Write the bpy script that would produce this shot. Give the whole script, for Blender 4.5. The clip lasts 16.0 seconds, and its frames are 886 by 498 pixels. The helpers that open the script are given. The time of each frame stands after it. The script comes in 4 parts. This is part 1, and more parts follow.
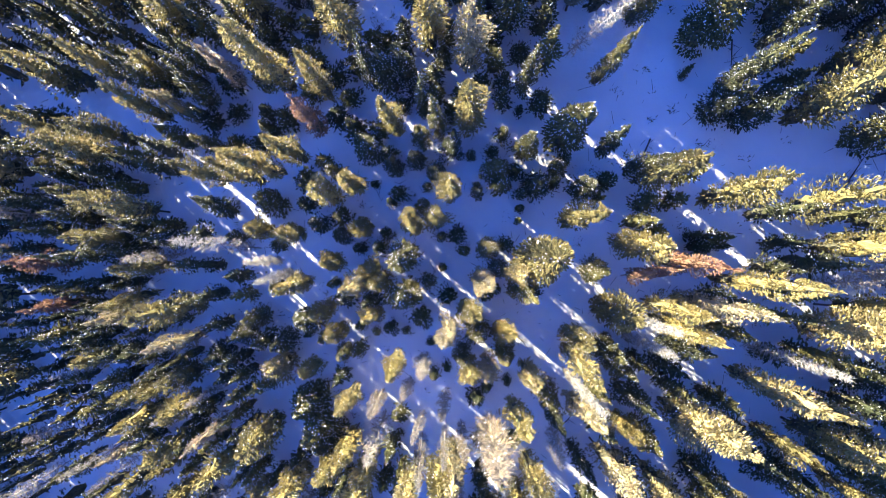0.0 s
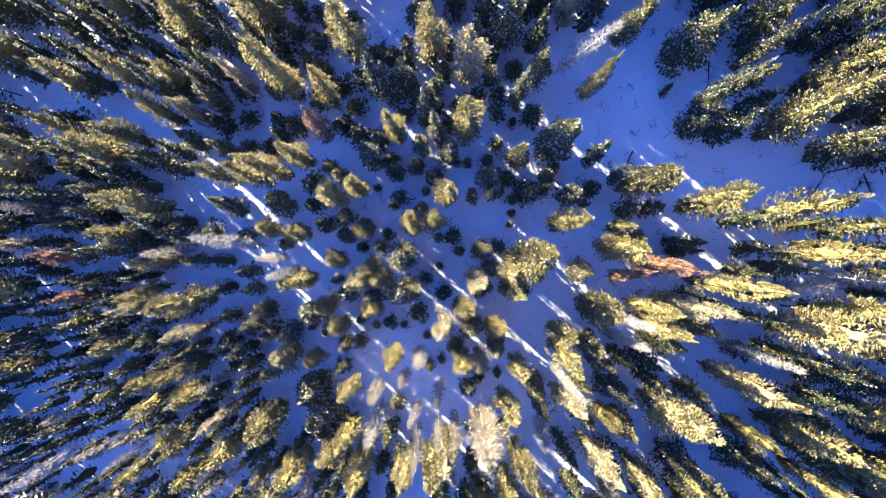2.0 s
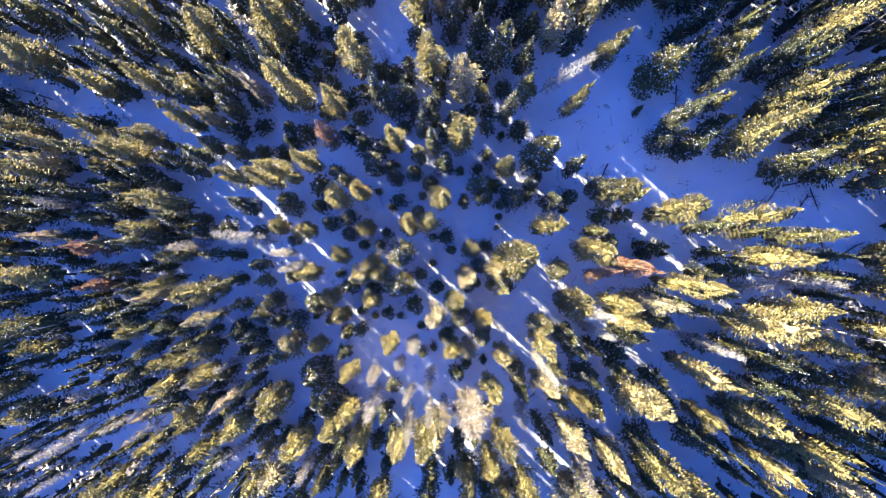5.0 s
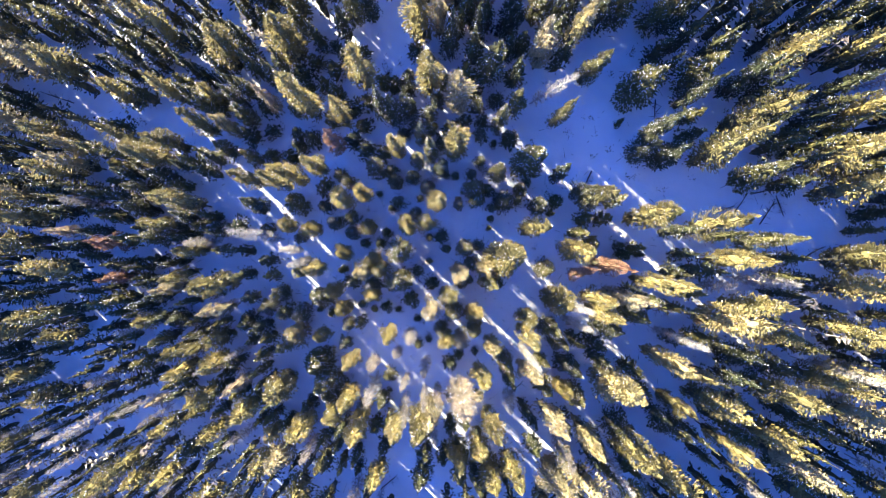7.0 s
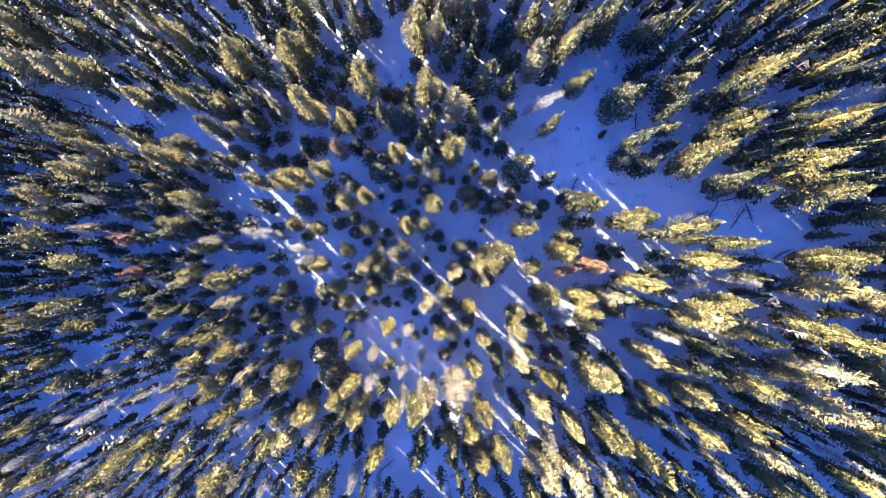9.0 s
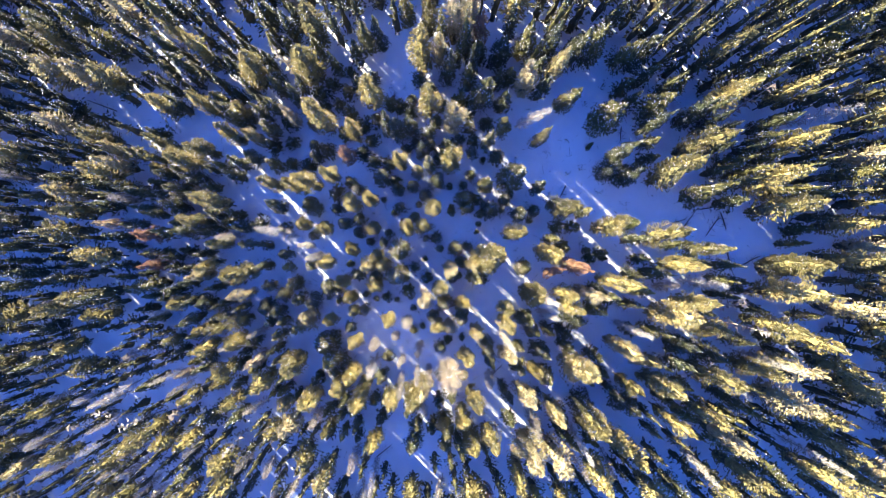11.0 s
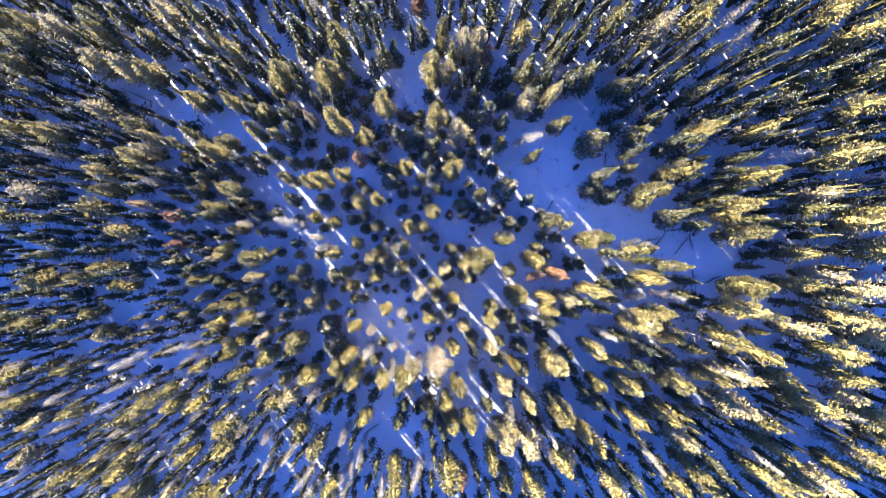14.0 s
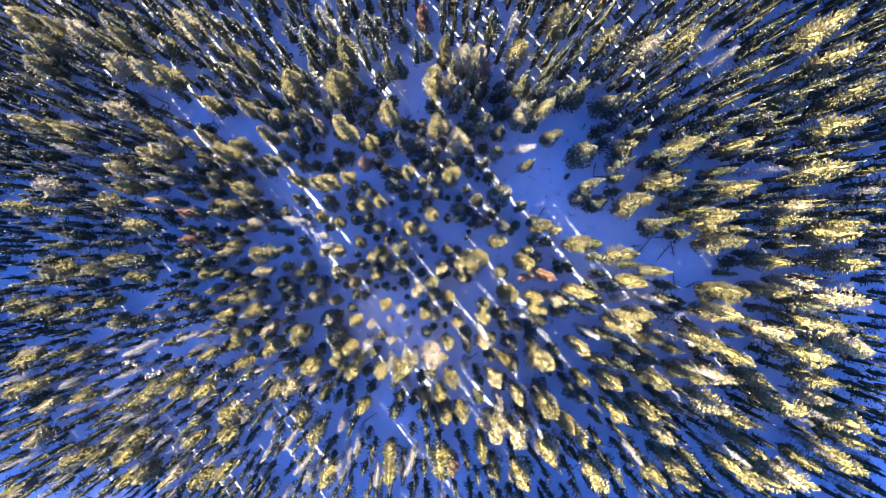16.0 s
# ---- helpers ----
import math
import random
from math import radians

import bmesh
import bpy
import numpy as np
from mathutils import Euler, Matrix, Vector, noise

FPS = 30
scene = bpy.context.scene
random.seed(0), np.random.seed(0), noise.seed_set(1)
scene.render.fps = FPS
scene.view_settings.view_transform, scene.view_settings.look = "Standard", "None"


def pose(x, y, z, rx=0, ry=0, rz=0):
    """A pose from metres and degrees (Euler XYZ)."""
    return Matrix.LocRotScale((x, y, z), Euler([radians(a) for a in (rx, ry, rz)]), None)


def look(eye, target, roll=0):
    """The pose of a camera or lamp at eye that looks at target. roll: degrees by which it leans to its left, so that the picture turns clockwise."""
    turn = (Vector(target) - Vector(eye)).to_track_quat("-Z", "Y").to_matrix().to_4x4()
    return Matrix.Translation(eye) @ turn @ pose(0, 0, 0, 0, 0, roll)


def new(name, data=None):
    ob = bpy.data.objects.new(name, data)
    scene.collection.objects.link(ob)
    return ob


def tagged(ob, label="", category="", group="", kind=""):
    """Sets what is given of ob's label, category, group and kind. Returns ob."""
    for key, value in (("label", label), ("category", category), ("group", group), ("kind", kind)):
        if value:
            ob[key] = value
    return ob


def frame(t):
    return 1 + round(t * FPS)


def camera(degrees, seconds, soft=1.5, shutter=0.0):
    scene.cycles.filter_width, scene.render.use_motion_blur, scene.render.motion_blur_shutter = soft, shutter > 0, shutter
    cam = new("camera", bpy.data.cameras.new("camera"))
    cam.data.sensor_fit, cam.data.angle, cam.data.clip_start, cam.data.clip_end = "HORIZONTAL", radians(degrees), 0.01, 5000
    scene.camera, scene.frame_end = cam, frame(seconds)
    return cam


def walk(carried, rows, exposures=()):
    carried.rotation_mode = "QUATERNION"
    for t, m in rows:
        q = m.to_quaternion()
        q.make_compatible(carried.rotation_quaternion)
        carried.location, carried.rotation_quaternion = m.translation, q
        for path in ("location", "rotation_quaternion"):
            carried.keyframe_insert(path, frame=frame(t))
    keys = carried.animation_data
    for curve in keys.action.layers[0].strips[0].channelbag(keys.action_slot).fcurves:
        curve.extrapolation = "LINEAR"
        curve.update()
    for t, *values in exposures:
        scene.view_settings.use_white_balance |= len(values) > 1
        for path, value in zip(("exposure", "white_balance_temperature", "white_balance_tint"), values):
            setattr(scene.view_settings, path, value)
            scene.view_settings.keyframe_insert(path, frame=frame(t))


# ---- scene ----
cam = camera(71.1, 16.0, soft=0.7)
METRES, EYE, TILT, LEAN, TURN = 45.0, 50.0, -90.0, 1.3, 0.0
ROWS = [
    (0.0, 0.0, 0.0, 0.0, 0.0, 0.0, -0.0),
    (0.5, -0.0021, -0.0244, -0.0001, -0.16, 0.01, -0.28),
    (1.0, -0.0041, -0.0486, 0.0005, -0.3, 0.02, -0.52),
    (1.5, -0.0058, -0.0726, 0.0008, -0.44, 0.0, -0.73),
    (2.0, -0.0069, -0.0976, 0.0009, -0.58, -0.01, -0.91),
    (2.5, -0.0075, -0.122, 0.0012, -0.7, 0.0, -1.11),
    (3.0, -0.0081, -0.1477, 0.0015, -0.81, -0.03, -1.32),
    (3.5, -0.0088, -0.1734, 0.0011, -0.93, -0.04, -1.52),
    (4.0, -0.0094, -0.199, 0.0008, -1.03, -0.05, -1.69),
    (6.5, -0.0119, -0.3407, -0.0008, -1.53, -0.09, -2.57),
    (7.0, -0.0125, -0.3732, -0.0012, -1.62, -0.1, -2.74),
    (7.5, -0.0135, -0.4054, -0.0005, -1.72, -0.14, -2.85),
    (8.0, -0.0146, -0.4385, 0.0004, -1.79, -0.17, -3.0),
    (8.5, -0.0154, -0.4722, 0.0006, -1.88, -0.18, -3.14),
    (9.0, -0.0162, -0.5052, 0.0004, -1.96, -0.17, -3.34),
    (11.5, -0.0196, -0.6809, 0.0002, -2.17, -0.11, -4.97),
    (12.0, -0.0201, -0.7169, 0.0001, -2.22, -0.11, -5.73),
    (12.5, -0.0205, -0.7533, 0.0, -2.26, -0.08, -6.54),
    (13.0, -0.021, -0.7895, 0.0007, -2.29, -0.09, -7.31),
    (13.5, -0.0217, -0.8248, 0.0006, -2.31, -0.08, -8.05),
    (14.0, -0.0219, -0.8596, 0.0006, -2.34, -0.06, -8.58),
    (14.5, -0.0225, -0.8945, 0.0008, -2.39, -0.04, -9.04),
    (15.0, -0.0229, -0.9298, 0.001, -2.42, -0.02, -9.42),
    (15.5, -0.0233, -0.965, 0.0006, -2.46, 0.03, -9.74),
    (16.0, -0.0242, -0.9995, 0.0003, -2.48, 0.07, -10.0),
]
walk(cam, [(t, pose(0, 0, EYE, TILT, LEAN, TURN) @ pose(METRES * x, METRES * y, METRES * z, 90 + pitch, roll, yaw)) for t, x, y, z, yaw, pitch, roll in ROWS], [(0, 3.12), (16, 3.12)])

# ---- light ----
SUN_UP, SUN_X, SUN_Y = 16.0, -0.75, 0.66
world = bpy.data.worlds.new("winter_sky")
scene.world = world
world.use_nodes = True
sky = world.node_tree.nodes.new("ShaderNodeTexSky")
sky.sky_type = "NISHITA"
sky.sun_disc = False
sky.sun_elevation = radians(SUN_UP)
sky.sun_rotation = math.atan2(SUN_X, SUN_Y) % (2 * math.pi)
sky.altitude = 2600
sky.dust_density = 0.3
sky.ozone_density = 6.0
back = world.node_tree.nodes["Background"]
back.inputs["Strength"].default_value = 0.083
deep = world.node_tree.nodes.new("ShaderNodeMix")
deep.data_type, deep.blend_type = "RGBA", "MULTIPLY"
deep.inputs["Factor"].default_value = 1.0
deep.inputs[7].default_value = (0.45, 0.67, 1.32, 1)
world.node_tree.links.new(sky.outputs["Color"], deep.inputs[6])
world.node_tree.links.new(deep.outputs[2], back.inputs["Color"])

sun = new("sun", bpy.data.lights.new("sun", "SUN"))
sun.data.energy = 5.0
sun.data.angle = radians(0.5)
sun.data.color = (1.0, 0.885, 0.64)
flat = math.cos(radians(SUN_UP)) / math.hypot(SUN_X, SUN_Y)
sun.matrix_world = look((SUN_X * flat * 90, SUN_Y * flat * 90, math.sin(radians(SUN_UP)) * 90), (0, 0, 0))


# ---- materials ----
def material(name, roughness=0.8):
    m = bpy.data.materials.new(name)
    m.use_nodes = True
    tree = m.node_tree
    shade = tree.nodes["Principled BSDF"]
    shade.inputs["Roughness"].default_value = roughness
    return m, tree, shade


def ramp(tree, source, stops):
    node = tree.nodes.new("ShaderNodeValToRGB")
    while len(node.color_ramp.elements) < len(stops):
        node.color_ramp.elements.new(0.5)
    for e, (at, colour) in zip(node.color_ramp.elements, stops):
        e.position, e.color = at, (*colour, 1)
    tree.links.new(source, node.inputs["Fac"])
    return node.outputs["Color"]


def grain(tree, scale, detail=4.0, rough=0.6):
    place = tree.nodes.new("ShaderNodeTexCoord")
    n = tree.nodes.new("ShaderNodeTexNoise")
    n.inputs["Scale"].default_value, n.inputs["Detail"].default_value, n.inputs["Roughness"].default_value = scale, detail, rough
    tree.links.new(place.outputs["Object"], n.inputs["Vector"])
    return n.outputs["Fac"]


def mixed(tree, mode, factor, a, b):
    node = tree.nodes.new("ShaderNodeMix")
    node.data_type, node.blend_type = "RGBA", mode
    for key, value in (("Factor", factor), ("A", a), ("B", b)):
        slot = [s for s in node.inputs if s.name == key and (s.type == "VALUE" if key == "Factor" else s.type == "RGBA")][0]
        if isinstance(value, (int, float)):
            slot.default_value = value
        elif isinstance(value, tuple):
            slot.default_value = (*value, 1)
        else:
            tree.links.new(value, slot)
    return [s for s in node.outputs if s.type == "RGBA"][0]


def bumped(tree, shade, height, strength, distance):
    b = tree.nodes.new("ShaderNodeBump")
    b.inputs["Strength"].default_value, b.inputs["Distance"].default_value = strength, distance
    tree.links.new(height, b.inputs["Height"])
    tree.links.new(b.outputs["Normal"], shade.inputs["Normal"])


def needles(name, stops, wide=False):
    """Needles: the hue varies from tree to tree, and from sprig to sprig; some light passes through them."""
    m, tree, shade = material(name, 0.6)
    info = tree.nodes.new("ShaderNodeObjectInfo")
    sprig = tree.nodes.new("ShaderNodeNewGeometry")
    base = ramp(tree, grain(tree, 0.33, 1) if wide else info.outputs["Random"], stops)
    wear = ramp(tree, sprig.outputs["Random Per Island"], [(0.0, (0.6, 0.62, 0.62)), (0.5, (0.94, 0.94, 0.94)), (1.0, (1.3, 1.27, 1.22))])
    both = mixed(tree, "MULTIPLY", 1.0, base, wear)
    patch = ramp(tree, grain(tree, 0.8, 2), [(0.35, (0.75, 0.82, 0.8)), (0.65, (1.12, 1.08, 1.0))])
    fine = grain(tree, 11.0, 3, 0.7)
    speck = ramp(tree, fine, [(0.36, (0.55, 0.57, 0.6)), (0.52, (0.95, 0.95, 0.95)), (0.66, (1.24, 1.2, 1.15))])
    colour = mixed(tree, "MULTIPLY", 1.0, mixed(tree, "MULTIPLY", 1.0, both, patch), speck)
    bumped(tree, shade, fine, 1.0, 0.12)
    tree.links.new(colour, shade.inputs["Base Color"])
    shade.inputs["Specular IOR Level"].default_value = 0.12
    glow = tree.nodes.new("ShaderNodeBsdfTranslucent")
    tree.links.new(colour, glow.inputs["Color"])
    blend = tree.nodes.new("ShaderNodeMixShader")
    blend.inputs["Fac"].default_value = 0.24
    tree.links.new(shade.outputs["BSDF"], blend.inputs[1])
    tree.links.new(glow.outputs["BSDF"], blend.inputs[2])
    tree.links.new(blend.outputs["Shader"], tree.nodes["Material Output"].inputs["Surface"])
    return m


GREEN = needles("pine_needles", [(0.0, (0.188, 0.166, 0.077)), (0.4, (0.295, 0.249, 0.105)), (0.75, (0.363, 0.301, 0.128)), (1.0, (0.429, 0.365, 0.239))])
# These three greens are set darker, partly to paint the stand's shade.
DARK = needles("shaded_fir_needles", [(0.0, (0.065, 0.077, 0.048)), (0.5, (0.123, 0.123, 0.061)), (1.0, (0.200, 0.182, 0.071))])
WOODS = needles("shaded_forest_needles", [(0.32, (0.054, 0.063, 0.043)), (0.5, (0.114, 0.108, 0.057)), (0.66, (0.185, 0.163, 0.079))], True)
YOUNG = needles("shaded_young_needles", [(0.0, (0.071, 0.089, 0.047)), (1.0, (0.162, 0.161, 0.065))])
RUST = needles("dead_red_needles", [(0.0, (0.25, 0.132, 0.085)), (1.0, (0.37, 0.228, 0.16))])
FADED = needles("fading_needles", [(0.0, (0.36, 0.285, 0.195)), (1.0, (0.47, 0.385, 0.275))])
RIME = needles("rimed_twigs", [(0.0, (0.44, 0.41, 0.37)), (1.0, (0.56, 0.53, 0.49))])
GREY = needles("bare_twigs", [(0.0, (0.306, 0.261, 0.221)), (0.5, (0.387, 0.347, 0.304)), (1.0, (0.468, 0.432, 0.396))])

# Dark tone that paints shade into the foot of each crown's heart.
INNER, tree, shade = material("shaded_inner_boughs", 0.95)
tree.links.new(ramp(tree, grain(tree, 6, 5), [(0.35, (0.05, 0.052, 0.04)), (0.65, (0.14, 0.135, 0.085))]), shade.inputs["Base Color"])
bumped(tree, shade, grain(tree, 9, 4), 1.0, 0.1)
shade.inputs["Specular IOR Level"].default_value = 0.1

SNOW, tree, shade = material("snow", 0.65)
tree.links.new(ramp(tree, grain(tree, 0.25, 6), [(0.3, (0.78, 0.8, 0.83)), (0.7, (0.88, 0.89, 0.9))]), shade.inputs["Base Color"])
bumped(tree, shade, grain(tree, 1.6, 7), 0.5, 0.15)
shade.inputs["Specular IOR Level"].default_value = 0.3

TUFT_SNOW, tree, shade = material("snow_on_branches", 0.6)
shade.inputs["Base Color"].default_value = (0.86, 0.87, 0.88, 1)

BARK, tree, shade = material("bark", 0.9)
tree.links.new(ramp(tree, grain(tree, 5, 6), [(0.3, (0.045, 0.035, 0.03)), (0.7, (0.15, 0.115, 0.095))]), shade.inputs["Base Color"])
bumped(tree, shade, grain(tree, 9, 6), 0.8, 0.03)

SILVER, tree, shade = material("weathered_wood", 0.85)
tree.links.new(ramp(tree, grain(tree, 4, 6), [(0.3, (0.26, 0.23, 0.21)), (0.7, (0.52, 0.47, 0.43))]), shade.inputs["Base Color"])
bumped(tree, shade, grain(tree, 10, 5), 0.6, 0.02)

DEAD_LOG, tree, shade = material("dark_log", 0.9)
tree.links.new(ramp(tree, grain(tree, 4, 6), [(0.3, (0.03, 0.025, 0.024)), (0.7, (0.11, 0.09, 0.08))]), shade.inputs["Base Color"])
bumped(tree, shade, grain(tree, 8, 6), 0.8, 0.03)


# ---- ground ----
def ground_at(x, y):
    """The hillside: it falls away towards -x and -y."""
    u, v = 75 * math.tanh(x / 75) / 40, 55 * math.tanh(y / 55) / 30
    return -8.98 + 8.02 * u + 4.2 * v - 1.8 * u * u - 1.3 * u * v - 2.8 * v * v


def relief(x, y):
    """Drifts, hummocks and half-buried brush in the snow."""
    a = noise.noise(Vector((x * 0.11, y * 0.11, 3.0))) * 0.45
    b = noise.noise(Vector((x * 0.45, y * 0.45, 7.0))) * 0.22
    return a + b + noise.noise(Vector((x * 1.3, y * 1.3, 1.0))) * 0.1


def height_at(x, y):
    return ground_at(x, y) + relief(x, y)


def mesh_of(name, verts, faces, mats, index=None, smooth=False):
    me = bpy.data.meshes.new(name)
    me.from_pydata(verts, [], faces)
    for m in mats:
        me.materials.append(m)
    if index is not None:
        me.polygons.foreach_set("material_index", index)
    if smooth:
        me.polygons.foreach_set("use_smooth", [True] * len(me.polygons))
    me.update()
    return me


def build_ground():
    def steps(inner, gap, outer):
        near = list(np.arange(-inner, inner + 0.01, gap))
        far, step, at = [], gap * 1.5, inner
        while at < outer:
            at += step
            step *= 1.35
            far.append(at)
        return [-a for a in reversed(far)] + near + far
    xs, ys = steps(84, 0.9, 1500), steps(60, 0.9, 1500)
    verts = [(x, y, height_at(x, y)) for y in ys for x in xs]
    n = len(xs)
    faces = [(j * n + i, j * n + i + 1, j * n + n + i + 1, j * n + n + i) for j in range(len(ys) - 1) for i in range(n - 1)]
    ob = new("ground", mesh_of("ground", verts, faces, [SNOW], smooth=True))
    tagged(ob, "snow-covered hillside falling away through the forest", "ground", kind="structure")


build_ground()


# ---- tree meshes ----
class Shape:
    """Collects the vertices, faces and material numbers of one mesh."""

    def __init__(self):
        self.v, self.f, self.i = [], [], []

    def add(self, points, faces, slot):
        k = len(self.v)
        self.v.extend(tuple(p) for p in points)
        self.f.extend(tuple(k + a for a in face) for face in faces)
        self.i.extend([slot] * len(faces))

    def stick(self, a, b, ra, rb, sides=3, slot=0):
        a, b = Vector(a), Vector(b)
        d = (b - a).normalized()
        u = d.orthogonal().normalized()
        w = d.cross(u)
        pts = []
        for p, r in ((a, ra), (b, rb)):
            for k in range(sides):
                t = 2 * math.pi * k / sides
                pts.append(p + (u * math.cos(t) + w * math.sin(t)) * r)
        faces = [(k, (k + 1) % sides, sides + (k + 1) % sides, sides + k) for k in range(sides)]
        faces.append(tuple(range(sides, 2 * sides)))
        self.add(pts, faces, slot)

    def lump(self, p, size, r, slot):
        pts = [p + Vector((0, 0, size * 0.45))]
        turn = r.uniform(0, 6)
        for k in range(4):
            a = turn + k * math.pi / 2
            s = size * r.uniform(0.6, 1.1)
            pts.append(p + Vector((math.cos(a) * s, math.sin(a) * s, r.uniform(-0.25, 0.1) * size)))
        self.add(pts, [(0, 1, 2), (0, 2, 3), (0, 3, 4), (0, 4, 1)], slot)

    def mesh(self, name, mats):
        return mesh_of(name, self.v, self.f, mats, self.i)


TALL, WIDE = 14.0, 1.5


def profile(kind, u):
    """Crown radius, of 1 at most, at the height u of 0 to 1 within the crown."""
    if kind in ("fir", "young"):
        return min(1.0, 0.6 + 2.5 * u) * max(0.0, 1 - u ** 1.25) ** 0.85 + 0.02
    return min(1.0, 0.6 + 1.3 * u) * max(0.0, 1 - u ** 2.1) ** 0.78 + 0.025


def crown_mesh(kind, seed, needle, plumes, foot, snowy, rings=16, sides=9, bulk=1.0, long_by=1.0, core=0.4, joined=False):
    """A conifer's crown: a lumpy heart, and all round it boughs that end in plumes of needles, with flecks of snow."""
    r = random.Random(seed)
    s = Shape()
    flecks = s if joined else Shape()
    conic = kind in ("fir", "young")
    lobes = [(r.uniform(0, 6.28), r.uniform(0, 1), r.uniform(0.06, 0.2), r.choice((1, 2, 3))) for _ in range(6)]

    def reach(a, u):
        k = 0.92
        for phase, at, much, times in lobes:
            k += much * math.sin(times * a + phase + 7 * u) * math.exp(-((u - at) / 0.25) ** 2)
        return WIDE * profile(kind, u) * max(0.55, k)
    pts, faces = [], []
    for j in range(rings):
        u = j / (rings - 1)
        for k in range(sides):
            a = 2 * math.pi * (k + 0.5 * (j % 2)) / sides + r.uniform(-0.12, 0.12)
            q = reach(a, u) * core * r.uniform(0.7, 1.25) * (1 - 0.4 * u * u)
            pts.append((math.cos(a) * q, math.sin(a) * q, foot + u * (TALL - foot) * 0.96 + r.uniform(-0.12, 0.12)))
    for j in range(rings - 1):
        for k in range(sides):
            faces.append((j * sides + k, j * sides + (k + 1) % sides, (j + 1) * sides + (k + 1) % sides, (j + 1) * sides + k))
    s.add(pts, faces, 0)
    # The heart's lowest rings take the dark tone, as painted shade.
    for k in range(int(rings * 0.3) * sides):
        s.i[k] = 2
    per = 3 if joined else max(5, plumes // 110)
    boughs = []
    while len(boughs) * per < plumes:
        u = r.random() ** 0.8
        if r.random() < profile(kind, u) + 0.32:
            boughs.append((len(boughs) * 2.39996 + r.uniform(-0.35, 0.35), u, r.uniform(0.9, 1.2) + (0.22 if r.random() < 0.08 else 0)))
    for made in range(plumes):
        a, u, length = boughs[made // per]
        w = 0.5 + 0.56 * r.random() ** 0.6
        a += r.gauss(0, 0.3)
        u = min(1.0, max(0.0, u + r.gauss(0, 0.016)))
        far = reach(a, u) * w * length
        lift = (-0.35 + 0.95 * u) if conic else (0.05 + 0.75 * u)
        out = Vector((math.cos(a), math.sin(a), lift + r.gauss(0, 0.15))).normalized()
        size = min(far * 0.8, r.uniform(0.11, 0.31)) * long_by + 0.05
        tip = Vector((math.cos(a) * far, math.sin(a) * far, foot + u * (TALL - foot) + lift * far * 0.35))
        base = tip - out * size
        side = Vector((-out.y, out.x, 0)).normalized()
        up = out.cross(side)
        if up.z < 0:
            up = -up
        wide = size * r.uniform(0.24, 0.38)
        mid = base.lerp(tip, r.uniform(0.0, 0.3))
        turn = r.uniform(-1.1, 1.1)
        x, y = side * math.cos(turn) + up * math.sin(turn), up * math.cos(turn) - side * math.sin(turn)
        s.add([mid + x * wide - y * wide * 0.3, mid + y * wide * 0.5, mid - x * wide - y * wide * 0.3, tip], [(3, 1, 0), (3, 2, 1)], 0)
        for k in range(2):
            if r.random() > snowy * (1.35 - 1.05 * u):
                continue
            e = r.uniform(0.014, 0.042) * bulk
            m = base.lerp(tip, r.uniform(0.35, 0.95)) + up * wide * 0.62 + side * r.uniform(-0.6, 0.6) * wide
            t = r.uniform(0, 1.5)
            x, y = Vector((math.cos(t), math.sin(t), r.uniform(-0.4, 0.4))) * e, Vector((-math.sin(t), math.cos(t), r.uniform(-0.4, 0.4))) * e
            flecks.add([m - x * 1.3 - y, m + x * 1.3 - y * 0.8, m + y * 1.5], [(0, 1, 2)], 1 if joined else 0)
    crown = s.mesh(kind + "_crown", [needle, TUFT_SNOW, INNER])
    return crown if joined else (crown, flecks.mesh(kind + "_snow", [TUFT_SNOW]))


def bare_crown_mesh(seed, boughs, twigs, foot, spread=1.0, coat=None):
    """Branches of a dead tree that has lost its needles."""
    r = random.Random(seed)
    s, flecks = Shape(), Shape()
    for b in range(boughs):
        u = (b + r.random()) / boughs
        a = b * 2.39996 + r.uniform(-0.4, 0.4)
        z = foot + u * (TALL - foot)
        far = WIDE * spread * (profile("pine", u) * 0.9 + 0.06) * r.uniform(0.6, 1.15)
        base = Vector((0, 0, z))
        end = Vector((math.cos(a) * far, math.sin(a) * far, z + r.uniform(-0.25, 0.45) * far))
        s.stick(base, end, 0.05, 0.015)
        for k in range(twigs):
            w = r.uniform(0.3, 1.0)
            p = base.lerp(end, w)
            c = a + r.choice((-1, 1)) * r.uniform(0.4, 1.3)
            q = p + Vector((math.cos(c), math.sin(c), r.uniform(-0.5, 0.7))) * r.uniform(0.3, 0.75)
            up = Vector((-math.sin(c), math.cos(c), r.uniform(-1, 1))).normalized() * (0.03 / spread ** 3)
            s.add([p + up, q, p - up], [(0, 1, 2)], 0)
            if r.random() < 0.03:
                flecks.lump(q, r.uniform(0.04, 0.08), r, 0)
    return s.mesh("bare_crown", [coat or GREY]), flecks.mesh("bare_crown_snow", [TUFT_SNOW])


